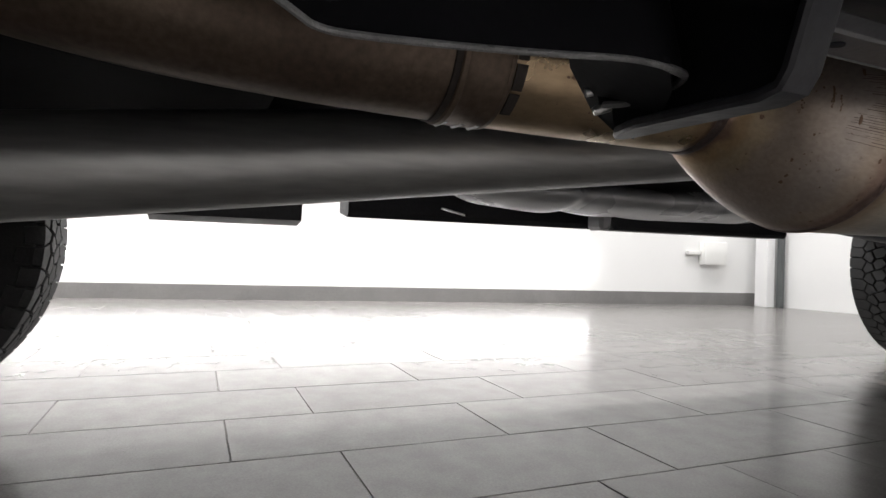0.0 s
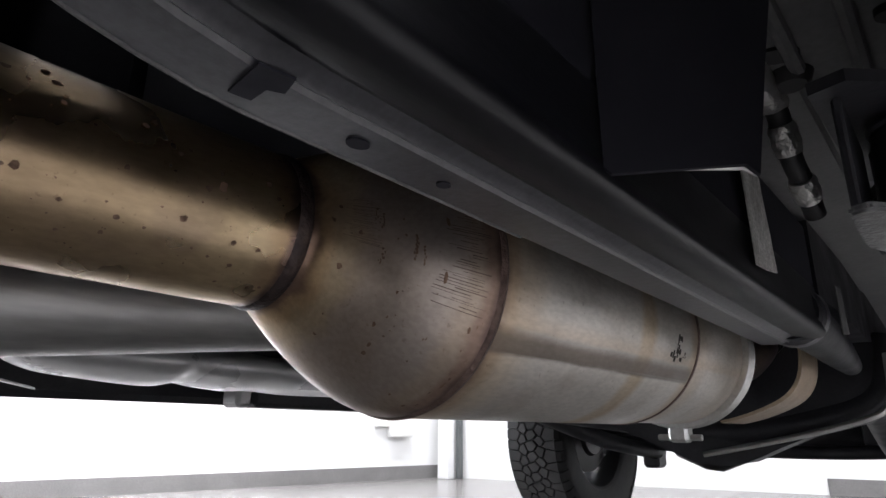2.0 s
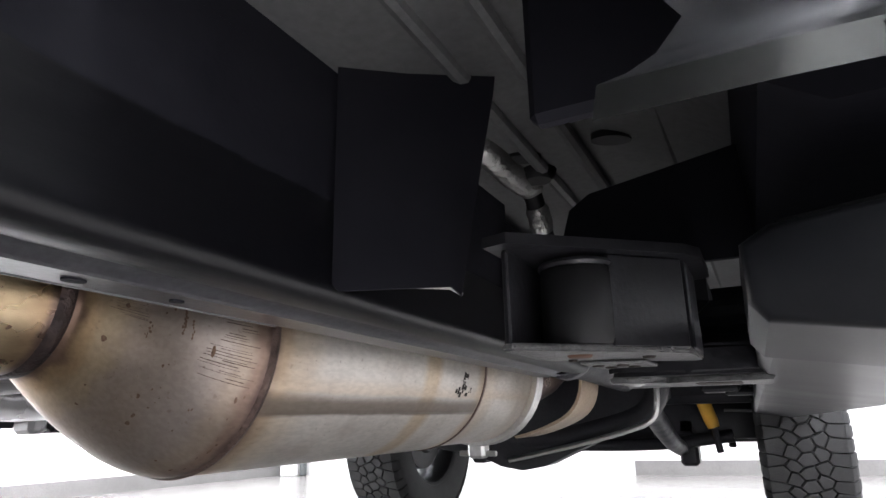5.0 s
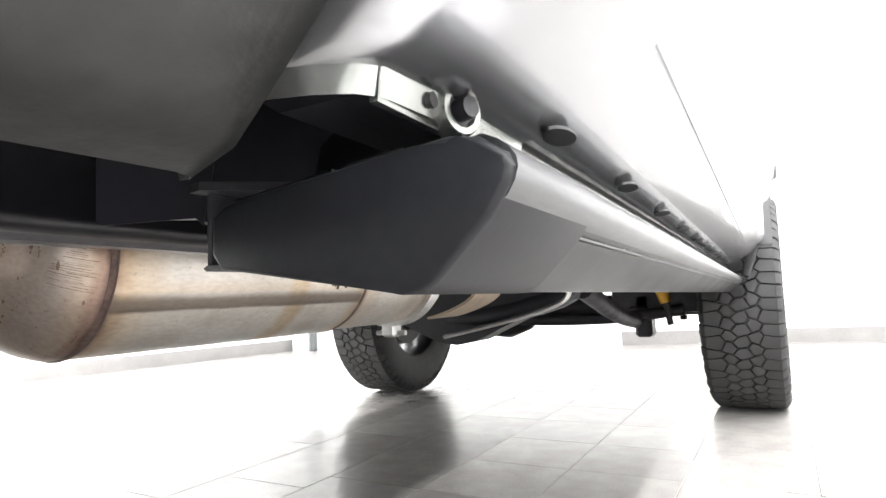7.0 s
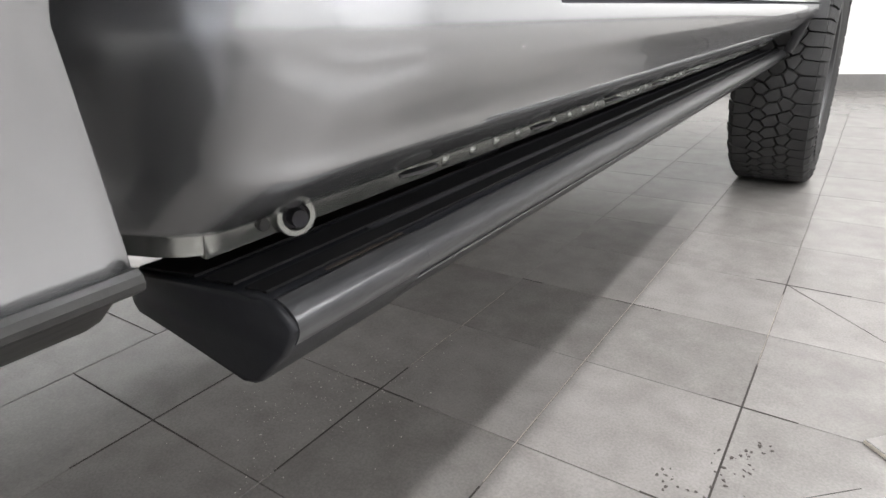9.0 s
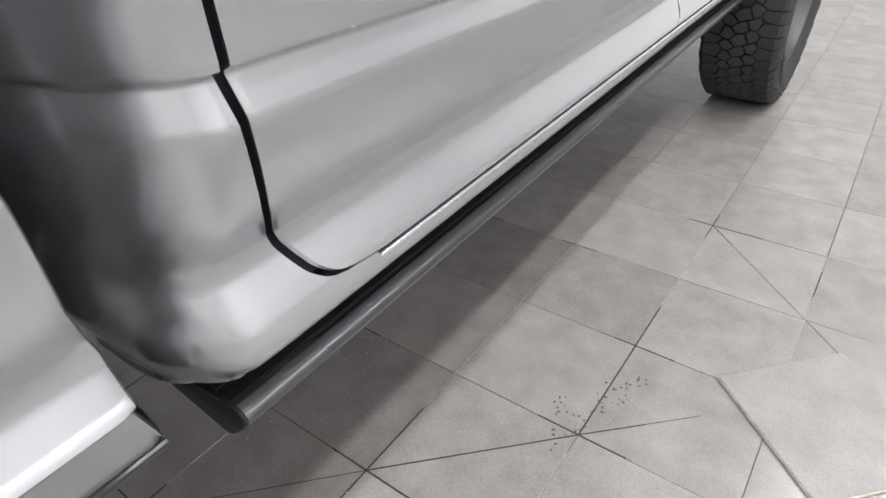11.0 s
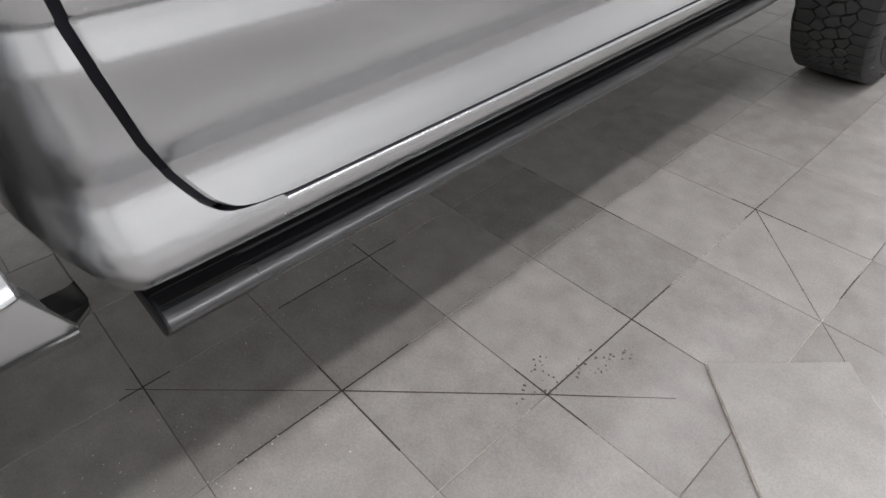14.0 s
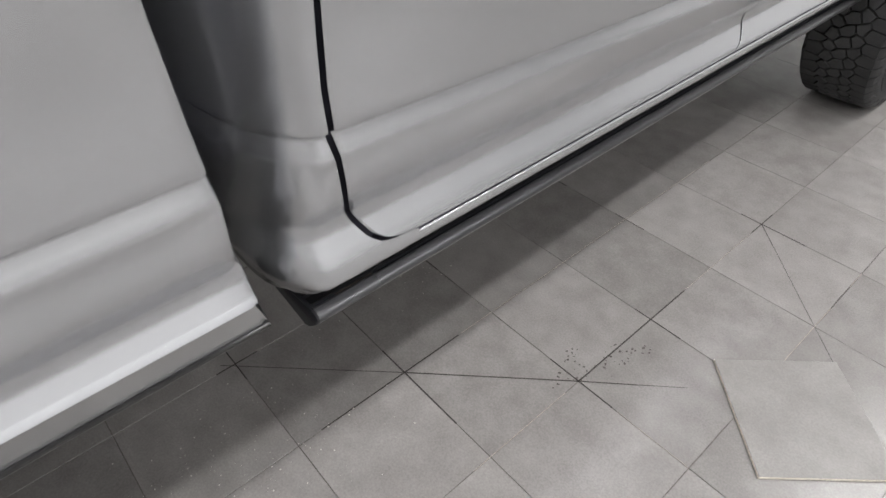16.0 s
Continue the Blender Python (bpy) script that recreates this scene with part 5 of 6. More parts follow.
tube(bm, [(0.05, -0.5, 0.42), (0.10, -0.5, 0.42), (0.17, -0.5, 0.42), (0.24, -0.5, 0.42), (0.29, -0.5, 0.42)], [0.06, 0.13, 0.16, 0.13, 0.06], 24)
part("rear_axle", bm, UNDERSEAL, truck)

# front axle and steering
axle = part("front_axle", tube(bmesh.new(), [(-0.58, 3.2, 0.42), (0.9, 3.2, 0.42)], 0.048, 20), BLACK_COAT, truck, "black solid front axle")
bm = bmesh.new()
tube(bm, [(-0.22, 3.16, 0.44), (-0.17, 3.16, 0.44), (-0.06, 3.16, 0.44), (0.0, 3.16, 0.44), (0.10, 3.16, 0.44), (0.17, 3.16, 0.44)], [0.05, 0.11, 0.155, 0.16, 0.12, 0.05], 28)
part("differential", bm, BLACK_COAT, axle)
for x in (0.63, -0.28):
    bm = bmesh.new()
    box(bm, (x - 0.035, 3.10, 0.285), (x + 0.035, 3.20, 0.47), 0.012)
    box(bm, (x - 0.05, 3.12, 0.33), (x + 0.03, 3.22, 0.40), 0.01)
    part("link_bracket", bm, BLACK_COAT, axle, "black control arm bracket")
bm = bmesh.new()
tube(bm, smooth_path([(0.60, 3.13, 0.35), (0.62, 2.7, 0.40), (0.64, 2.2, 0.50)]), 0.03, 14)
part("control_arm", bm, BLACK_COAT, axle)
bm = bmesh.new()
tube(bm, smooth_path([(-0.26, 3.13, 0.35), (-0.28, 2.7, 0.40), (-0.30, 2.2, 0.50)]), 0.03, 14)
part("control_arm", bm, BLACK_COAT, axle)
bm = bmesh.new()
tube(bm, [(-0.5, 3.36, 0.40), (0.86, 3.36, 0.40)], 0.018, 12)
part("tie_rod", bm, BLACK_COAT, axle)
bm = bmesh.new()
tube(bm, smooth_path([(-0.45, 3.08, 0.40), (-0.1, 3.08, 0.375), (0.25, 3.08, 0.365), (0.55, 3.08, 0.372), (0.80, 3.08, 0.40)]), 0.024, 12)
part("track_bar", bm, BLACK_COAT, axle, "black track bar in front of the axle")
bm = bmesh.new()
box(bm, (0.64, 3.12, 0.30), (0.66, 3.18, 0.42), 0.004)
part("heat_plate", bm, BRIGHT, axle, "dull bare metal bracket")
bm = bmesh.new()
box(bm, (0.50, 3.10, 0.385), (0.93, 3.16, 0.53), 0.02, None, 2)
box(bm, (0.57, 3.09, 0.37), (0.66, 3.15, 0.42), 0.012)
part("axle_bracket", bm, BLACK_COAT, axle, "black bracket casting on the axle")
for a, b, r in (((0.737, 3.085, 0.565), (0.918, 3.085, 0.536), 0.008), ((0.778, 3.08, 0.495), (0.935, 3.08, 0.487), 0.006), ((1.033, 2.6, 0.656), (0.953, 2.6, 0.536), 0.008)):
    bm = bmesh.new()
    tube(bm, [Vector(a).lerp(Vector(b), k / 3) for k in range(4)], r, 10)
    part("rod", bm, RAIL_PLATE, axle, "grey steel rod")
rnd = random.Random(3)
for k in range(5):
    bm = bmesh.new()
    x = 0.47 + k * 0.08
    lathe(bm, [(0.0, -0.010), (0.010, -0.010), (0.0115, 0.0), (0.010, 0.012), (0.0, 0.014)], pose(x, 3.14 + rnd.uniform(-0.02, 0.02), 0.358 + rnd.uniform(0, 0.03), 0, 60 * (k % 2), 40 * k), 10)
    part("bolt_head", bm, BLACK_COAT, axle)
bm = bmesh.new()
tube(bm, [(0.736, 3.05, 0.43), (0.728, 3.05, 0.46), (0.706, 3.05, 0.54), (0.690, 3.05, 0.60)], [0.022, 0.026, 0.026, 0.024], 16)
shock = part("shock_absorber", bm, YELLOW, truck, "yellow shock absorber body")
bm = bmesh.new()
tube(bm, [(0.748, 3.06, 0.34), (0.736, 3.05, 0.43)], 0.013, 10)
part("shock_rod", bm, BLACK_COAT, shock)
bm = bmesh.new()
tube(bm, [(0.690, 3.05, 0.60), (0.655, 3.05, 0.80)], 0.03, 12)
part("shock_sleeve", bm, BLACK_COAT, shock)
bm = bmesh.new()
coil = [(0.66 + 0.062 * math.cos(a), 3.2 + 0.062 * math.sin(a), 0.47 + 0.011 * a) for a in [k * 0.35 for k in range(90)]]
tube(bm, coil, 0.010, 8)
part("coil_spring", bm, BLACK_COAT, truck, "black front coil spring")

# engine and gearbox belly, crossmember, lines
bm = bmesh.new()
rows = []
for y, zb, w in ((1.6, 0.60, 0.14), (1.9, 0.56, 0.16), (2.1, 0.52, 0.2), (2.3, 0.48, 0.2), (2.5, 0.47, 0.2), (2.8, 0.50, 0.2), (3.3, 0.52, 0.2)):
    rows.append([(0.20 + w * s, y, zb + (0.0 if abs(s) < 0.8 else 0.05) + (0.3 if abs(s) > 1 else 0)) for s in (-1.1, -1, -0.8, -0.4, 0.0, 0.4, 0.8, 1, 1.1)])
n = 9
add_mesh(bm, [p for r in rows for p in r], [(i * n + k, i * n + k + 1, (i + 1) * n + k + 1, (i + 1) * n + k) for i in range(len(rows) - 1) for k in range(n - 1)])
part("engine_sump", bm, BLACK_COAT, truck, "black sump and gearbox belly", 60)
bm = bmesh.new()
box(bm, (-0.6, 2.9, 0.52), (0.95, 3.6, 0.95), 0.03)
part("engine_bay", bm, BLACK_COAT, truck)
bm = bmesh.new()
tube(bm, smooth_path([(-0.30, 1.95, 0.53), (-0.1, 1.95, 0.49), (0.2, 1.93, 0.455), (0.42, 1.90, 0.435), (0.58, 1.90, 0.46), (0.69, 1.90, 0.505), (0.72, 1.90, 0.62)]), 0.035, 16, 0.8)
part("crossmember", bm, BLACK_COAT, truck, "black gearbox crossmember")
bm = bmesh.new()
plate(bm, [(0.10, 0.46), (0.20, 0.425), (0.275, 0.394), (0.33, 0.371), (0.385, 0.363), (0.44, 0.373), (0.51, 0.405), (0.565, 0.428), (0.66, 0.454), (0.698, 0.474), (0.712, 0.51), (0.72, 0.62), (0.10, 0.62)], -0.09, Matrix(((1, 0, 0, 0), (0, 0, -1, 1.875), (0, 1, 0, 0), (0, 0, 0, 1))))
part("crossmember_web", bm, BLACK_COAT, truck, "deep black web of the gearbox crossmember")
bm = bmesh.new()
tube(bm, smooth_path([(0.36, 1.85, 0.388), (0.424, 1.86, 0.401), (0.565, 1.86, 0.432), (0.66, 1.85, 0.458), (0.70, 1.85, 0.478), (0.712, 1.85, 0.51), (0.715, 1.86, 0.58)], 6), 0.010, 12, 0.6)
part("brake_line_bar", bm, BRIGHT, truck, "pale bare metal edge bar")
bm = bmesh.new()
for k, x in enumerate((0.42, 0.48, 0.53, 0.6)):
    box(bm, (x, 2.2 + 0.1 * k, 0.50), (x + 0.03, 2.25 + 0.1 * k, 0.53), 0.006)
box(bm, (0.30, 2.0, 0.52), (0.64, 2.7, 0.60), 0.02)
part("transfer_case", bm, BLACK_COAT, truck)

# front fender, wheel arch and splash guard
bm = bmesh.new()
grid = []
for z in (0.578, 0.590, 0.60, 0.62, 0.66, 0.69, 0.697, 0.71, 0.726, 0.74, 0.752, 0.764, 0.78, 0.80, 0.84, 0.873, 0.876, 0.888, 0.9005, 0.9025, 0.9040, 0.9056, 0.9072, 0.9095, 0.914, 0.96, 1.05, 1.15, 1.25, 1.4):
    dz = z - 0.44
    arch = 3.2 - math.sqrt(max(0.0, 0.52 ** 2 - dz ** 2)) if dz < 0.52 else 3.2
    y0 = FRONT_EDGE + interp([(0.697, -0.014), (1.5, 0.126)], z)
    row = [(low_x(z) + 0.012 * interp([(2.9, 0), (3.2, 1)], y0 + (arch - y0) * k / 6), y0 + (arch - y0) * k / 6, z) for k in range(7)]
    row.append((row[-1][0] - 0.05, row[-1][1] + 0.004, z))
    grid.append(row)
n = len(grid[0])
add_mesh(bm, [p for r in grid for p in r], [(i * n + k, i * n + k + 1, (i + 1) * n + k + 1, (i + 1) * n + k) for i in range(len(grid) - 1) for k in range(n - 1)])
front_fender = part("front_fender", bm, PAINT, truck, "silver front fender behind the wheel")
bm = bmesh.new()
lathe(bm, [(0.535, -0.35), (0.535, 0.16), (0.525, 0.16), (0.525, -0.35)], pose(0.98, 3.2, 0.44), 32, 0.35, math.pi - 0.35, True)
part("wheel_arch_liner", bm, BLACK_PLASTIC, truck, "dark wheel arch liner")
bm = bmesh.new()
tube(bm, smooth_path([(1.050, 2.715, 0.522), (1.078, 2.738, 0.606), (1.104, 2.780, 0.687), (1.129, 2.842, 0.796), (1.146, 2.93, 0.885), (1.154, 3.04, 0.940), (1.157, 3.2, 0.960), (1.154, 3.36, 0.940)], 5), 0.015, 10, 0.5, (0.3, 0.8, 0.5))
part("arch_lip", bm, BLACK_PLASTIC, truck, "black lip along the front wheel arch")
bm = bmesh.new()
plate(bm, [(0, 0), (0.10, 0), (0.12, 0.25), (0.10, 0.27), (0.0, 0.12)], 0.004, Matrix.Translation((1.03, 2.87, 0.53)) @ pose(0, 0, 0, 90, 0, 0))
splash_guard = part("splash_guard", bm, BLACK_PLASTIC, truck, "thin black splash guard behind the front wheel")

# closed front end
bm = bmesh.new()
prism(bm, [(-0.80, 0.97), (-0.80, 1.06), (-0.75, 1.105), (-0.30, 1.135), (0.17, 1.145), (0.64, 1.135), (1.09, 1.105), (1.14, 1.06), (1.14, 0.97)], 2.86, 4.05, 6, lambda p: (p[0], p[1], p[2] - 0.07 * ((p[1] - 2.86) / 1.19) ** 2))
part("hood", bm, PAINT, truck, "silver engine hood")
for x in (-0.80, 1.06):
    bm = bmesh.new()
    box(bm, (x, 3.74, 0.66), (x + 0.04, 4.05, 1.02), 0.02, None, 2)
    part("front_corner", bm, PAINT, truck, "silver front corner of the body")
bm = bmesh.new()
box(bm, (-0.80, 3.98, 0.62), (1.14, 4.06, 1.0), 0.02, None, 2)
part("front_panel", bm, BLACK_PLASTIC, truck, "black front panel")
bm = bmesh.new()
box(bm, (-0.74, 4.04, 0.52), (1.04, 4.14, 0.72), 0.03, None, 2)
part("front_bumper", bm, BLACK_COAT, truck, "black front bumper")

# the truck stands with its nose a little low and turned off the tile lines
def rake(ob):
    for o in (ob, *ob.children_recursive):
        for v in o.data.vertices:
            f = max(0.0, v.co.y - 0.65)
            v.co.x, v.co.z = v.co.x - 0.018 * f, v.co.z - 0.015 * f


for ob in [rear_door, front_door, corner, rocker, board, front_fender, inner_sill, splash_guard, *door_seals]:
    rake(ob)

# wheels
R = 0.42


def tread_pieces():
    """The tread of one tyre round the x axis: (mesh, turn), alike blocks sharing a mesh."""
    count = 58
    step = 2 * math.pi / count
    edges = (-0.121, -0.062, -0.022, 0.022, 0.062, 0.121)

    def seam(c, h):
        """Zigzag boundary c (0..5) at half step h, the same every two steps: offset across and angle."""
        if c in (0, 5):
            return edges[c], h * step / 2
        r = random.Random(c * 977 + (h % 4) * 31)
        side = 1 if (h + c) % 2 else -1
        return edges[c] + side * (0.0085 + r.uniform(-0.005, 0.005)), (h + r.uniform(-0.42, 0.42)) * step / 2

    made = []
    for c in range(5):
        for v in (0, 1):
            h = 2 * v + (0 if c % 2 else 1)
            cells = [seam(c, h + q) for q in (0, 1, 2)] + [seam(c + 1, h + q) for q in (2, 1, 0)]
            mx, ma = sum(u for u, a in cells) / 6, sum(a for u, a in cells) / 6
            bm = bmesh.new()
            rings = []
            for gap, r in ((0.0020, 0.4010), (0.0027, R - 0.0040), (0.0042, R - (0.0030 if c in (0, 4) else 0.0006))):
                ring = []
                for u, a in cells:
                    du, da = u - mx, (a - ma) * R
                    k = 1 - gap * 1.2 / math.hypot(du, da)
                    ring.append((mx + du * k, r * math.cos(ma + da / R * k), r * math.sin(ma + da / R * k)))
                rings.append(ring)
            faces = [tuple(12 + i for i in range(6))] + [(q * 6 + i, q * 6 + (i + 1) % 6, q * 6 + 6 + (i + 1) % 6, q * 6 + 6 + i) for q in (0, 1) for i in range(6)]
            add_mesh(bm, [p for ring in rings for p in ring], faces)
            # shoulder lug down the sidewall
            if c in (0, 4):
                side = -1 if c == 0 else 1
                low = 0.372 if v else 0.386
                wall = [(R - 0.004, 0.1195), (0.402, 0.132), (low, 0.1402)]
                half = step * 0.41
                pts = [(side * u, r * math.cos(ma + w), r * math.sin(ma + w)) for w in (-half, half) for r, u in wall]
                pts += [(side * (u - 0.012), (r - 0.006) * math.cos(ma + w), (r - 0.006) * math.sin(ma + w)) for w in (-half * 1.1, half * 1.1) for r, u in wall]
                add_mesh(bm, pts, [(0, 1, 4, 3), (1, 2, 5, 4), (0, 1, 7, 6), (1, 2, 8, 7), (3, 4, 10, 9), (4, 5, 11, 10), (2, 5, 11, 8)])
            bmesh.ops.recalc_face_normals(bm, faces=bm.faces)
            me = bpy.data.meshes.new("tread_block")
            bm.to_mesh(me)
            bm.free()
            me.materials.append(RUBBER)
            made += [(me, 2 * k * step) for k in range(count // 2)]
    return made


TREAD = tread_pieces()


def build_wheel(x, y, out):
    """A wheel with a block-tread tyre; out: +1 faces the +x side."""
    hub = new("wheel")
    hub.parent = truck
    hub.matrix_parent_inverse = truck.matrix_world.inverted()
    tagged(hub, "wheel with a chunky all-terrain tyre and dark rim")
    m = pose(x, y, R) @ pose(0, 0, 0, 0, 0, 0 if out > 0 else 180)
    body = [(0.235, -0.115), (0.245, -0.122), (0.27, -0.130), (0.32, -0.139), (0.36, -0.138), (0.39, -0.132), (0.398, -0.124), (0.4015, -0.112), (0.4035, -0.06), (0.4035, 0.06), (0.4015, 0.112), (0.398, 0.124), (0.39, 0.132), (0.36, 0.138), (0.32, 0.139), (0.27, 0.130), (0.245, 0.122), (0.235, 0.115)]
    tyre = part("tyre", lathe(bmesh.new(), body, m, 72), RUBBER, hub, "black rubber all-terrain tyre", 50)
    for me, turn in TREAD:
        if out > 0 and y > 0:
            ob = new("tread_block", me)
            ob.parent = hub
            ob.matrix_basis = m @ pose(0, 0, 0, math.degrees(turn), 0, 0)
    if not (out > 0 and y > 0):
        bm = bmesh.new()
        for me, turn in TREAD:
            spin = m @ pose(0, 0, 0, math.degrees(turn), 0, 0)
            add_mesh(bm, [spin @ v.co for v in me.vertices], [tuple(p.vertices) for p in me.polygons])
        tagged(part("tread", bm, RUBBER, hub, "staggered rubber tread blocks", 20), kind="stuff")
    # raised sidewall marks, plain bars
    bm = bmesh.new()
    for k in range(12):
        a = 0.5 + k * 0.075
        for q in (0.0, math.pi):
            lathe(bm, [(0.318, 0.1385), (0.318, 0.1415), (0.345, 0.1412), (0.345, 0.138)], m, 2, a + q, a + q + 0.045)
    tagged(part("sidewall_mark", bm, RUBBER, tyre, "raised sidewall marks"), kind="stuff")
    rim = part("rim", lathe(bmesh.new(), [(0.243, 0.118), (0.250, 0.122), (0.248, 0.126), (0.236, 0.122), (0.228, 0.10), (0.222, 0.03), (0.215, -0.02), (0.218, -0.08), (0.236, -0.115), (0.248, -0.124), (0.243, -0.118)], m, 56), RIM, hub, "dark grey metal rim")
    bm = bmesh.new()
    lathe(bm, [(0.0, 0.06), (0.06, 0.06), (0.075, 0.05), (0.08, 0.02), (0.0, 0.02)], m, 32)
    for k in range(8):
        a = k * math.pi / 4
        sub = bmesh.new()
        box(sub, (0.03, -0.028, 0.06), (0.055, 0.028, 0.226), 0.008)
        join(bm, sub, m @ pose(0, 0, 0, math.degrees(a), 0, 0))
    part("spoke_ring", bm, RIM, rim)
    bm = bmesh.new()
    lathe(bm, [(0.0, -0.09), (0.09, -0.09), (0.10, -0.07), (0.17, -0.06), (0.175, -0.01), (0.0, 0.0)], m, 32)
    part("brake_disc", bm, RIM, hub, "dark brake disc and hub")
    return hub


build_wheel(1.02, 3.2, 1)
build_wheel(-0.68, 3.2, -1)
build_wheel(-0.68, -0.5, -1)
build_wheel(1.02, -0.5, 1)

# ---- loose things on the floor ----
loose = bmesh.new()
box(loose, (-0.154, -0.149, 0), (0.154, 0.149, 0.009), 0.0008)
loose_tile = to_object("loose_tile", loose, MATT_TILE)
loose_tile.matrix_world = pose(1.5985, 1.5025, 0.0, 0, 0, -43.0)
tagged(loose_tile, "loose grey square tile lying askew on the floor", "tile")
bm = bmesh.new()
box(bm, (-0.1548, -0.1498, 0.0006), (0.1548, 0.1498, 0.0075), 0.0006)
edge = part("raw_edge", bm, EDGE, loose_tile, "pale unglazed tile body")
edge.matrix_parent_inverse = Matrix()

rnd = random.Random(21)
bm = bmesh.new()
for k in range(260):
    x, y = rnd.gauss(0.54, 0.09), rnd.gauss(1.14, 0.14)
    s = 0.0004 + 0.0012 * rnd.random() ** 3
    lathe(bm, [(0.0, 0.0012), (s, 0.0008), (s * 1.2, 0.0)], pose(x, y, 0.0004, 0, -90, 0), 6)
for k in range(260):
    x, y = rnd.gauss(0.86, 0.10), rnd.gauss(0.42, 0.22)
    s = 0.0004 + 0.0014 * rnd.random() ** 3
    lathe(bm, [(0.0, 0.0012), (s, 0.0008), (s * 1.2, 0.0)], pose(x, y, 0.0004, 0, -90, 0), 6)
tagged(to_object("dust_specks", bm, DUST), "scattered pale dust specks on the floor", "dust", kind="stuff")
bm = bmesh.new()
for cx, cy in ((1.16, 1.235), (1.14, 1.26), (1.215, 1.29), (1.235, 1.33), (1.20, 1.345), (1.25, 1.40), (1.19, 1.215), (1.165, 1.18), (1.235, 1.37)):
    for k in range(7):
        x, y = rnd.gauss(cx, 0.010), rnd.gauss(cy, 0.012)
        s = rnd.uniform(0.0008, 0.003)
        plate(bm, [(s * rnd.uniform(0.6, 1.3) * math.cos(a), s * rnd.uniform(0.6, 2.0) * math.sin(a)) for a in [2 * math.pi * i / 7 for i in range(7)]], 0.0006, pose(x, y, 0.0003, 0, 0, rnd.uniform(0, 180)))
tagged(to_object("dirt_crumbs", bm, DIRT), "dark dirt crumbs along a floor joint", "dirt", kind="stuff")

# ---- the floor ----
bm = bmesh.new()
box(bm, (-5.6, -5.6, -0.15), (8.0, 8.0, -0.0025))
floor = tagged(to_object("floor", bm, GROUT), "grey stone tile floor with worn dark joints", "floor", kind="structure")


def line_strip(bm, a, b, w):
    a, b = Vector((*a, 0)), Vector((*b, 0))
    d = (b - a).normalized()
    n = Vector((-d.y, d.x, 0)) * w / 2
    q = [a + n, b + n, b - n, a - n]
    add_mesh(bm, [p + Vector((0, 0, 0.0002)) for p in q] + [p + Vector((0, 0, 0.0007)) for p in q], [(0, 1, 2, 3), (4, 5, 6, 7), (0, 1, 5, 4), (1, 2, 6, 5), (2, 3, 7, 6), (3, 0, 4, 7)])


DARK_JOINTS = (
    ((0.58, 0.57), (0.9, 0.9), 0.0014), ((0.9, 0.9), (1.2, 1.2), 0.0028), ((1.2, 1.2), (1.30, 1.297), 0.0024), ((1.30, 1.297), (1.385, 1.38), 0.001),
    ((1.2, 2.1), (1.27, 2.03), 0.0022), ((1.27, 2.03), (1.5, 1.8), 0.001), ((1.5, 1.8), (1.7, 1.6), 0.001),
    ((1.2, 1.2), (1.2, 1.66), 0.0036), ((1.2, 2.04), (1.2, 2.17), 0.003), ((1.11, 1.2), (1.30, 1.2), 0.0032), ((1.15, 1.5), (1.29, 1.5), 0.003), ((1.13, 2.1), (1.34, 2.1), 0.0028),
    ((0.81, 0.9), (1.09, 0.9), 0.0036), ((0.9, 0.66), (0.9, 1.08), 0.0032), ((0.6, 0.93), (0.6, 1.29), 0.0032), ((0.53, 1.2), (0.68, 1.2), 0.003), ((0.3, 0.75), (0.3, 1.16), 0.003), ((0.0, 0.9), (0.44, 0.9), 0.003),
    ((0.6, 0.55), (0.6, 0.66), 0.003), ((0.53, 0.6), (0.66, 0.6), 0.003), ((0.86, 1.8), (0.97, 1.8), 0.0024), ((0.6, 1.8), (0.66, 1.8), 0.0024), ((1.5, 1.9), (1.5, 2.02), 0.002))
bm = bmesh.new()
for a, b, w in DARK_JOINTS:
    line_strip(bm, a, b, w)
tagged(part("dark_joint", bm, CRACK, floor, "dark open joints and diagonal cuts"), kind="stuff")
bm = bmesh.new()
for a, b, w in (((1.2, 0.85), (1.2, 1.15), 0.0014), ((1.2, 1.67), (1.2, 2.03), 0.0012), ((0.9, 1.09), (0.9, 2.3), 0.0014), ((1.5, 1.62), (1.5, 2.1), 0.0016), ((1.31, 1.2), (1.5, 1.2), 0.001), ((0.6, 1.3), (0.6, 1.7), 0.001)):
    line_strip(bm, a, b, w)
tagged(part("pale_joint", bm, SAND, floor, "pale sandy joints"), kind="stuff")


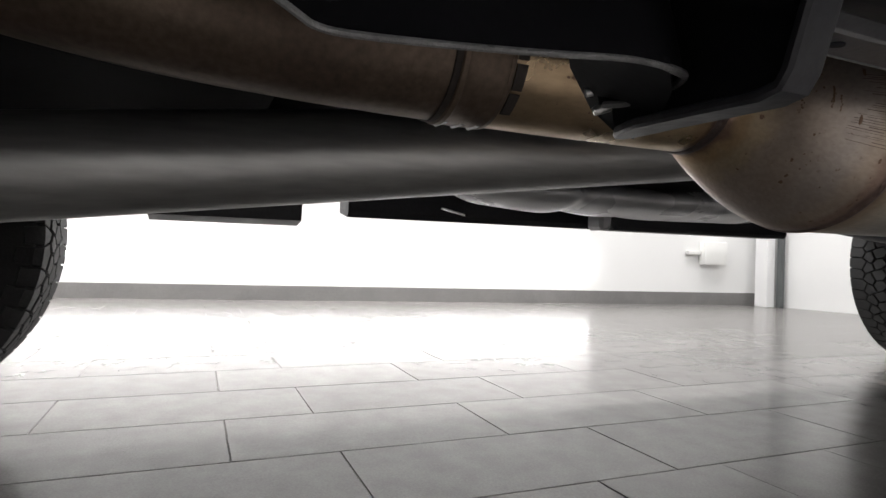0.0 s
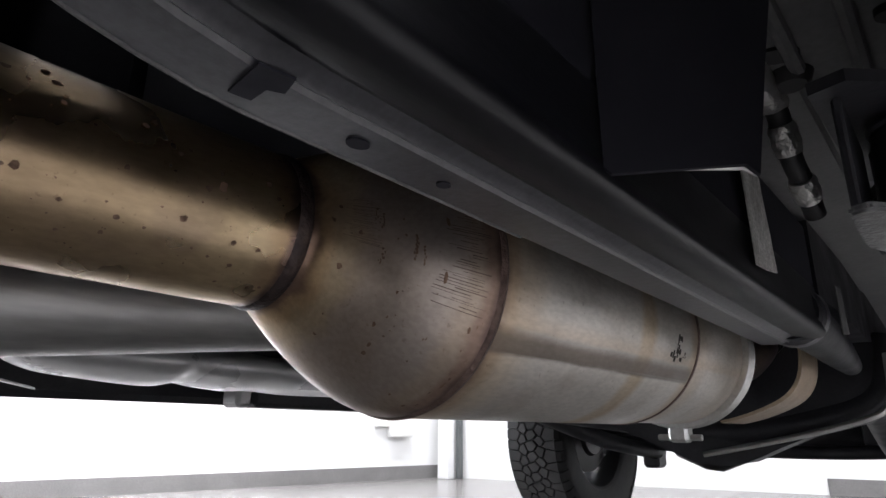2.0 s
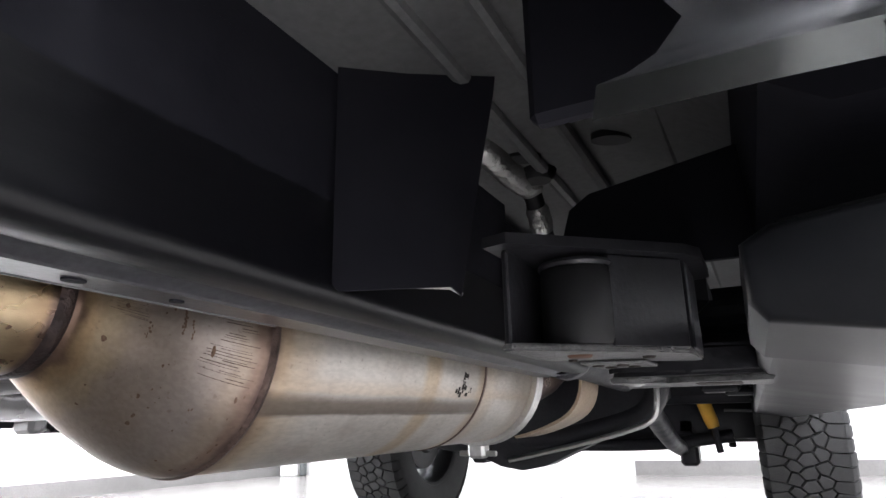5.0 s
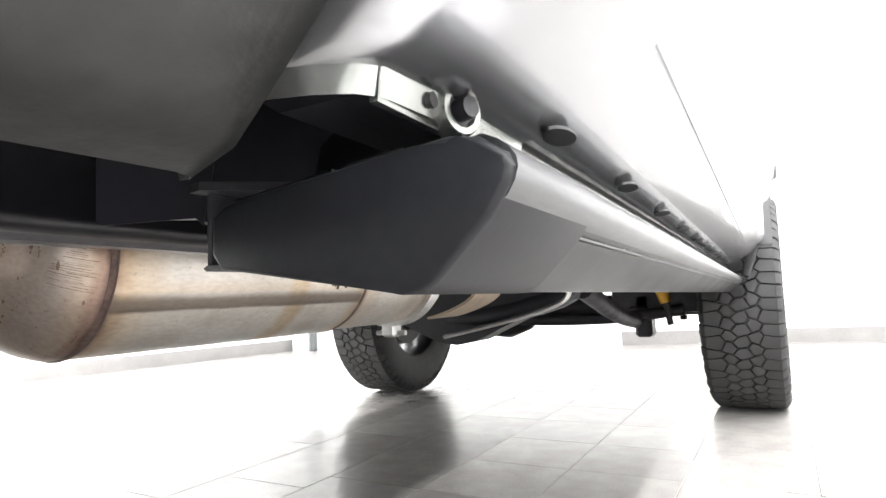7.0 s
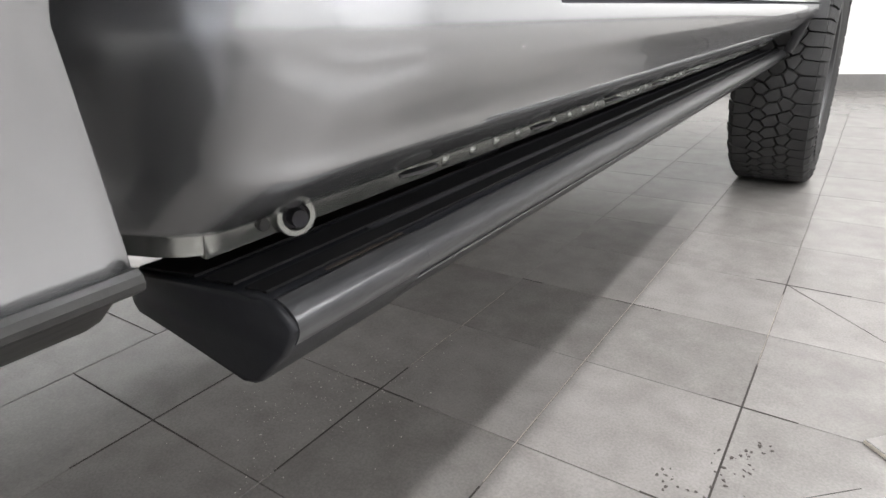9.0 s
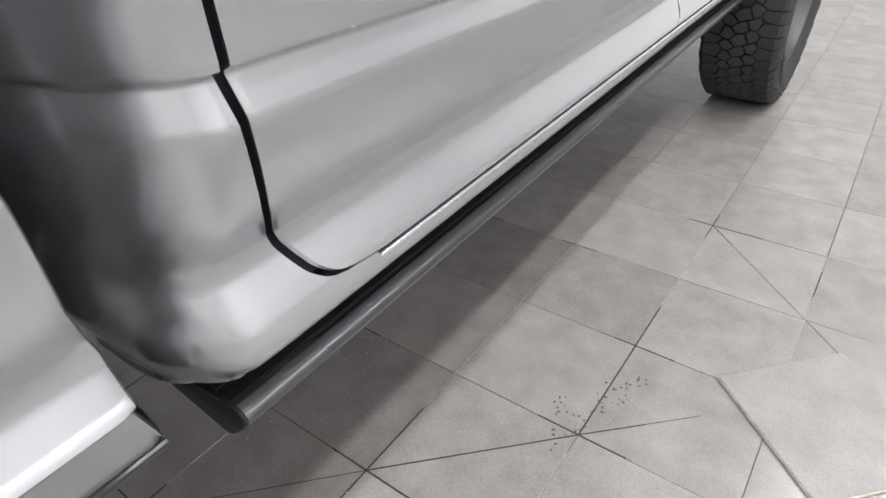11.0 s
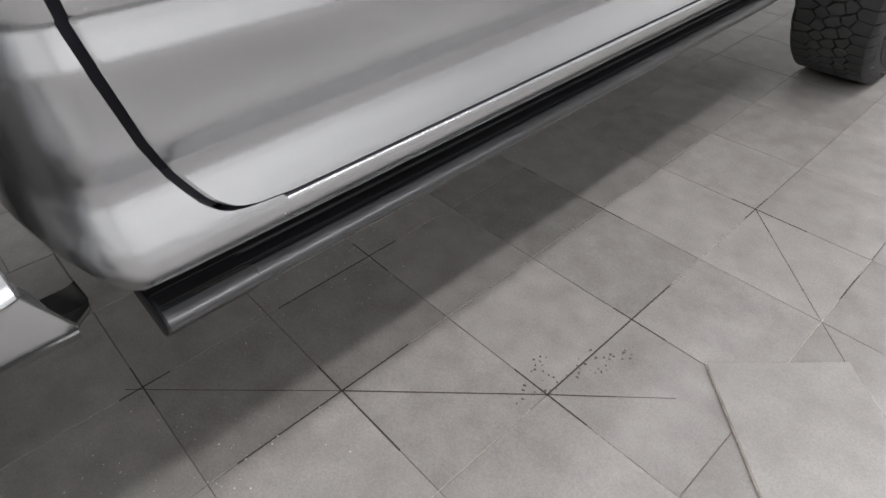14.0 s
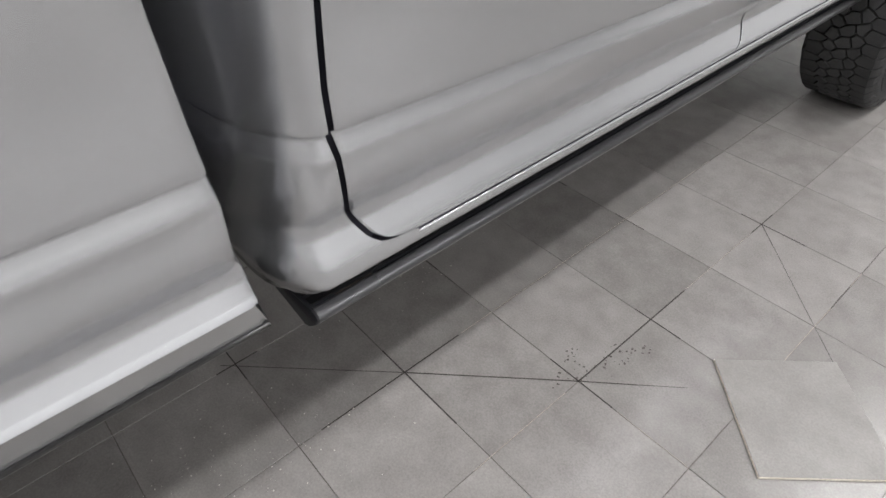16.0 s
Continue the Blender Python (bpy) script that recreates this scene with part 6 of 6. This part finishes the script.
def tile_mesh(name, w, l, g):
    bm = bmesh.new()
    e = 0.0007
    a, b = w / 2 - g, l / 2 - g
    add_mesh(bm, [(-a, -b, -0.0024), (a, -b, -0.0024), (a, b, -0.0024), (-a, b, -0.0024), (-a, -b, -e), (a, -b, -e), (a, b, -e), (-a, b, -e), (-a + e, -b + e, 0), (a - e, -b + e, 0), (a - e, b - e, 0), (-a + e, b - e, 0)],
             [(0, 1, 5, 4), (1, 2, 6, 5), (2, 3, 7, 6), (3, 0, 4, 7), (4, 5, 9, 8), (5, 6, 10, 9), (6, 7, 11, 10), (7, 4, 8, 11), (8, 9, 10, 11)])
    bmesh.ops.recalc_face_normals(bm, faces=bm.faces)
    me = bpy.data.meshes.new(name)
    bm.to_mesh(me)
    bm.free()
    me.materials.append(TILE)
    return me


SQUARE, LONG = tile_mesh("square_tile", 0.3, 0.3, 0.0008), tile_mesh("long_tile", 0.3, 0.6, 0.0015)
verts, faces = [], []
rnd = random.Random(5)


def lay(me, x, y, near):
    tilt = [rnd.uniform(-0.0003, 0.0003) for _ in range(2)]
    dz = rnd.uniform(-0.0003, 0.0001)
    if near:
        ob = new("tile", me)
        ob.parent = floor
        ob.matrix_basis = Matrix.Translation((x, y, dz)) @ Matrix.Rotation(tilt[0], 4, "X") @ Matrix.Rotation(tilt[1], 4, "Y")
        return
    k = len(verts)
    verts.extend((x + v.co.x, y + v.co.y, dz + v.co.z) for v in me.vertices)
    faces.extend(tuple(k + i for i in p.vertices) for p in me.polygons)


for i in range(-18, 26):
    x = 0.15 + 0.3 * i
    if i >= 0:
        for j in range(-17, 26):
            y = 0.15 + 0.3 * j
            lay(SQUARE, x, y, 0 <= i <= 8 and -1 <= j <= 17)
    else:
        off = {0: 0.28, 1: 0.49}[(i + 100) % 2]
        for j in range(-9, 12):
            y = off + 0.3 + 0.6 * j
            lay(LONG, x, y, -7 <= i and -2 <= j <= 8)
me = bpy.data.meshes.new("far_tiles")
me.from_pydata(verts, [], faces)
me.materials.append(TILE)
far = new("far_tiles", me)
far.parent = floor
tagged(far, "grey stone floor tiles further off", kind="stuff")
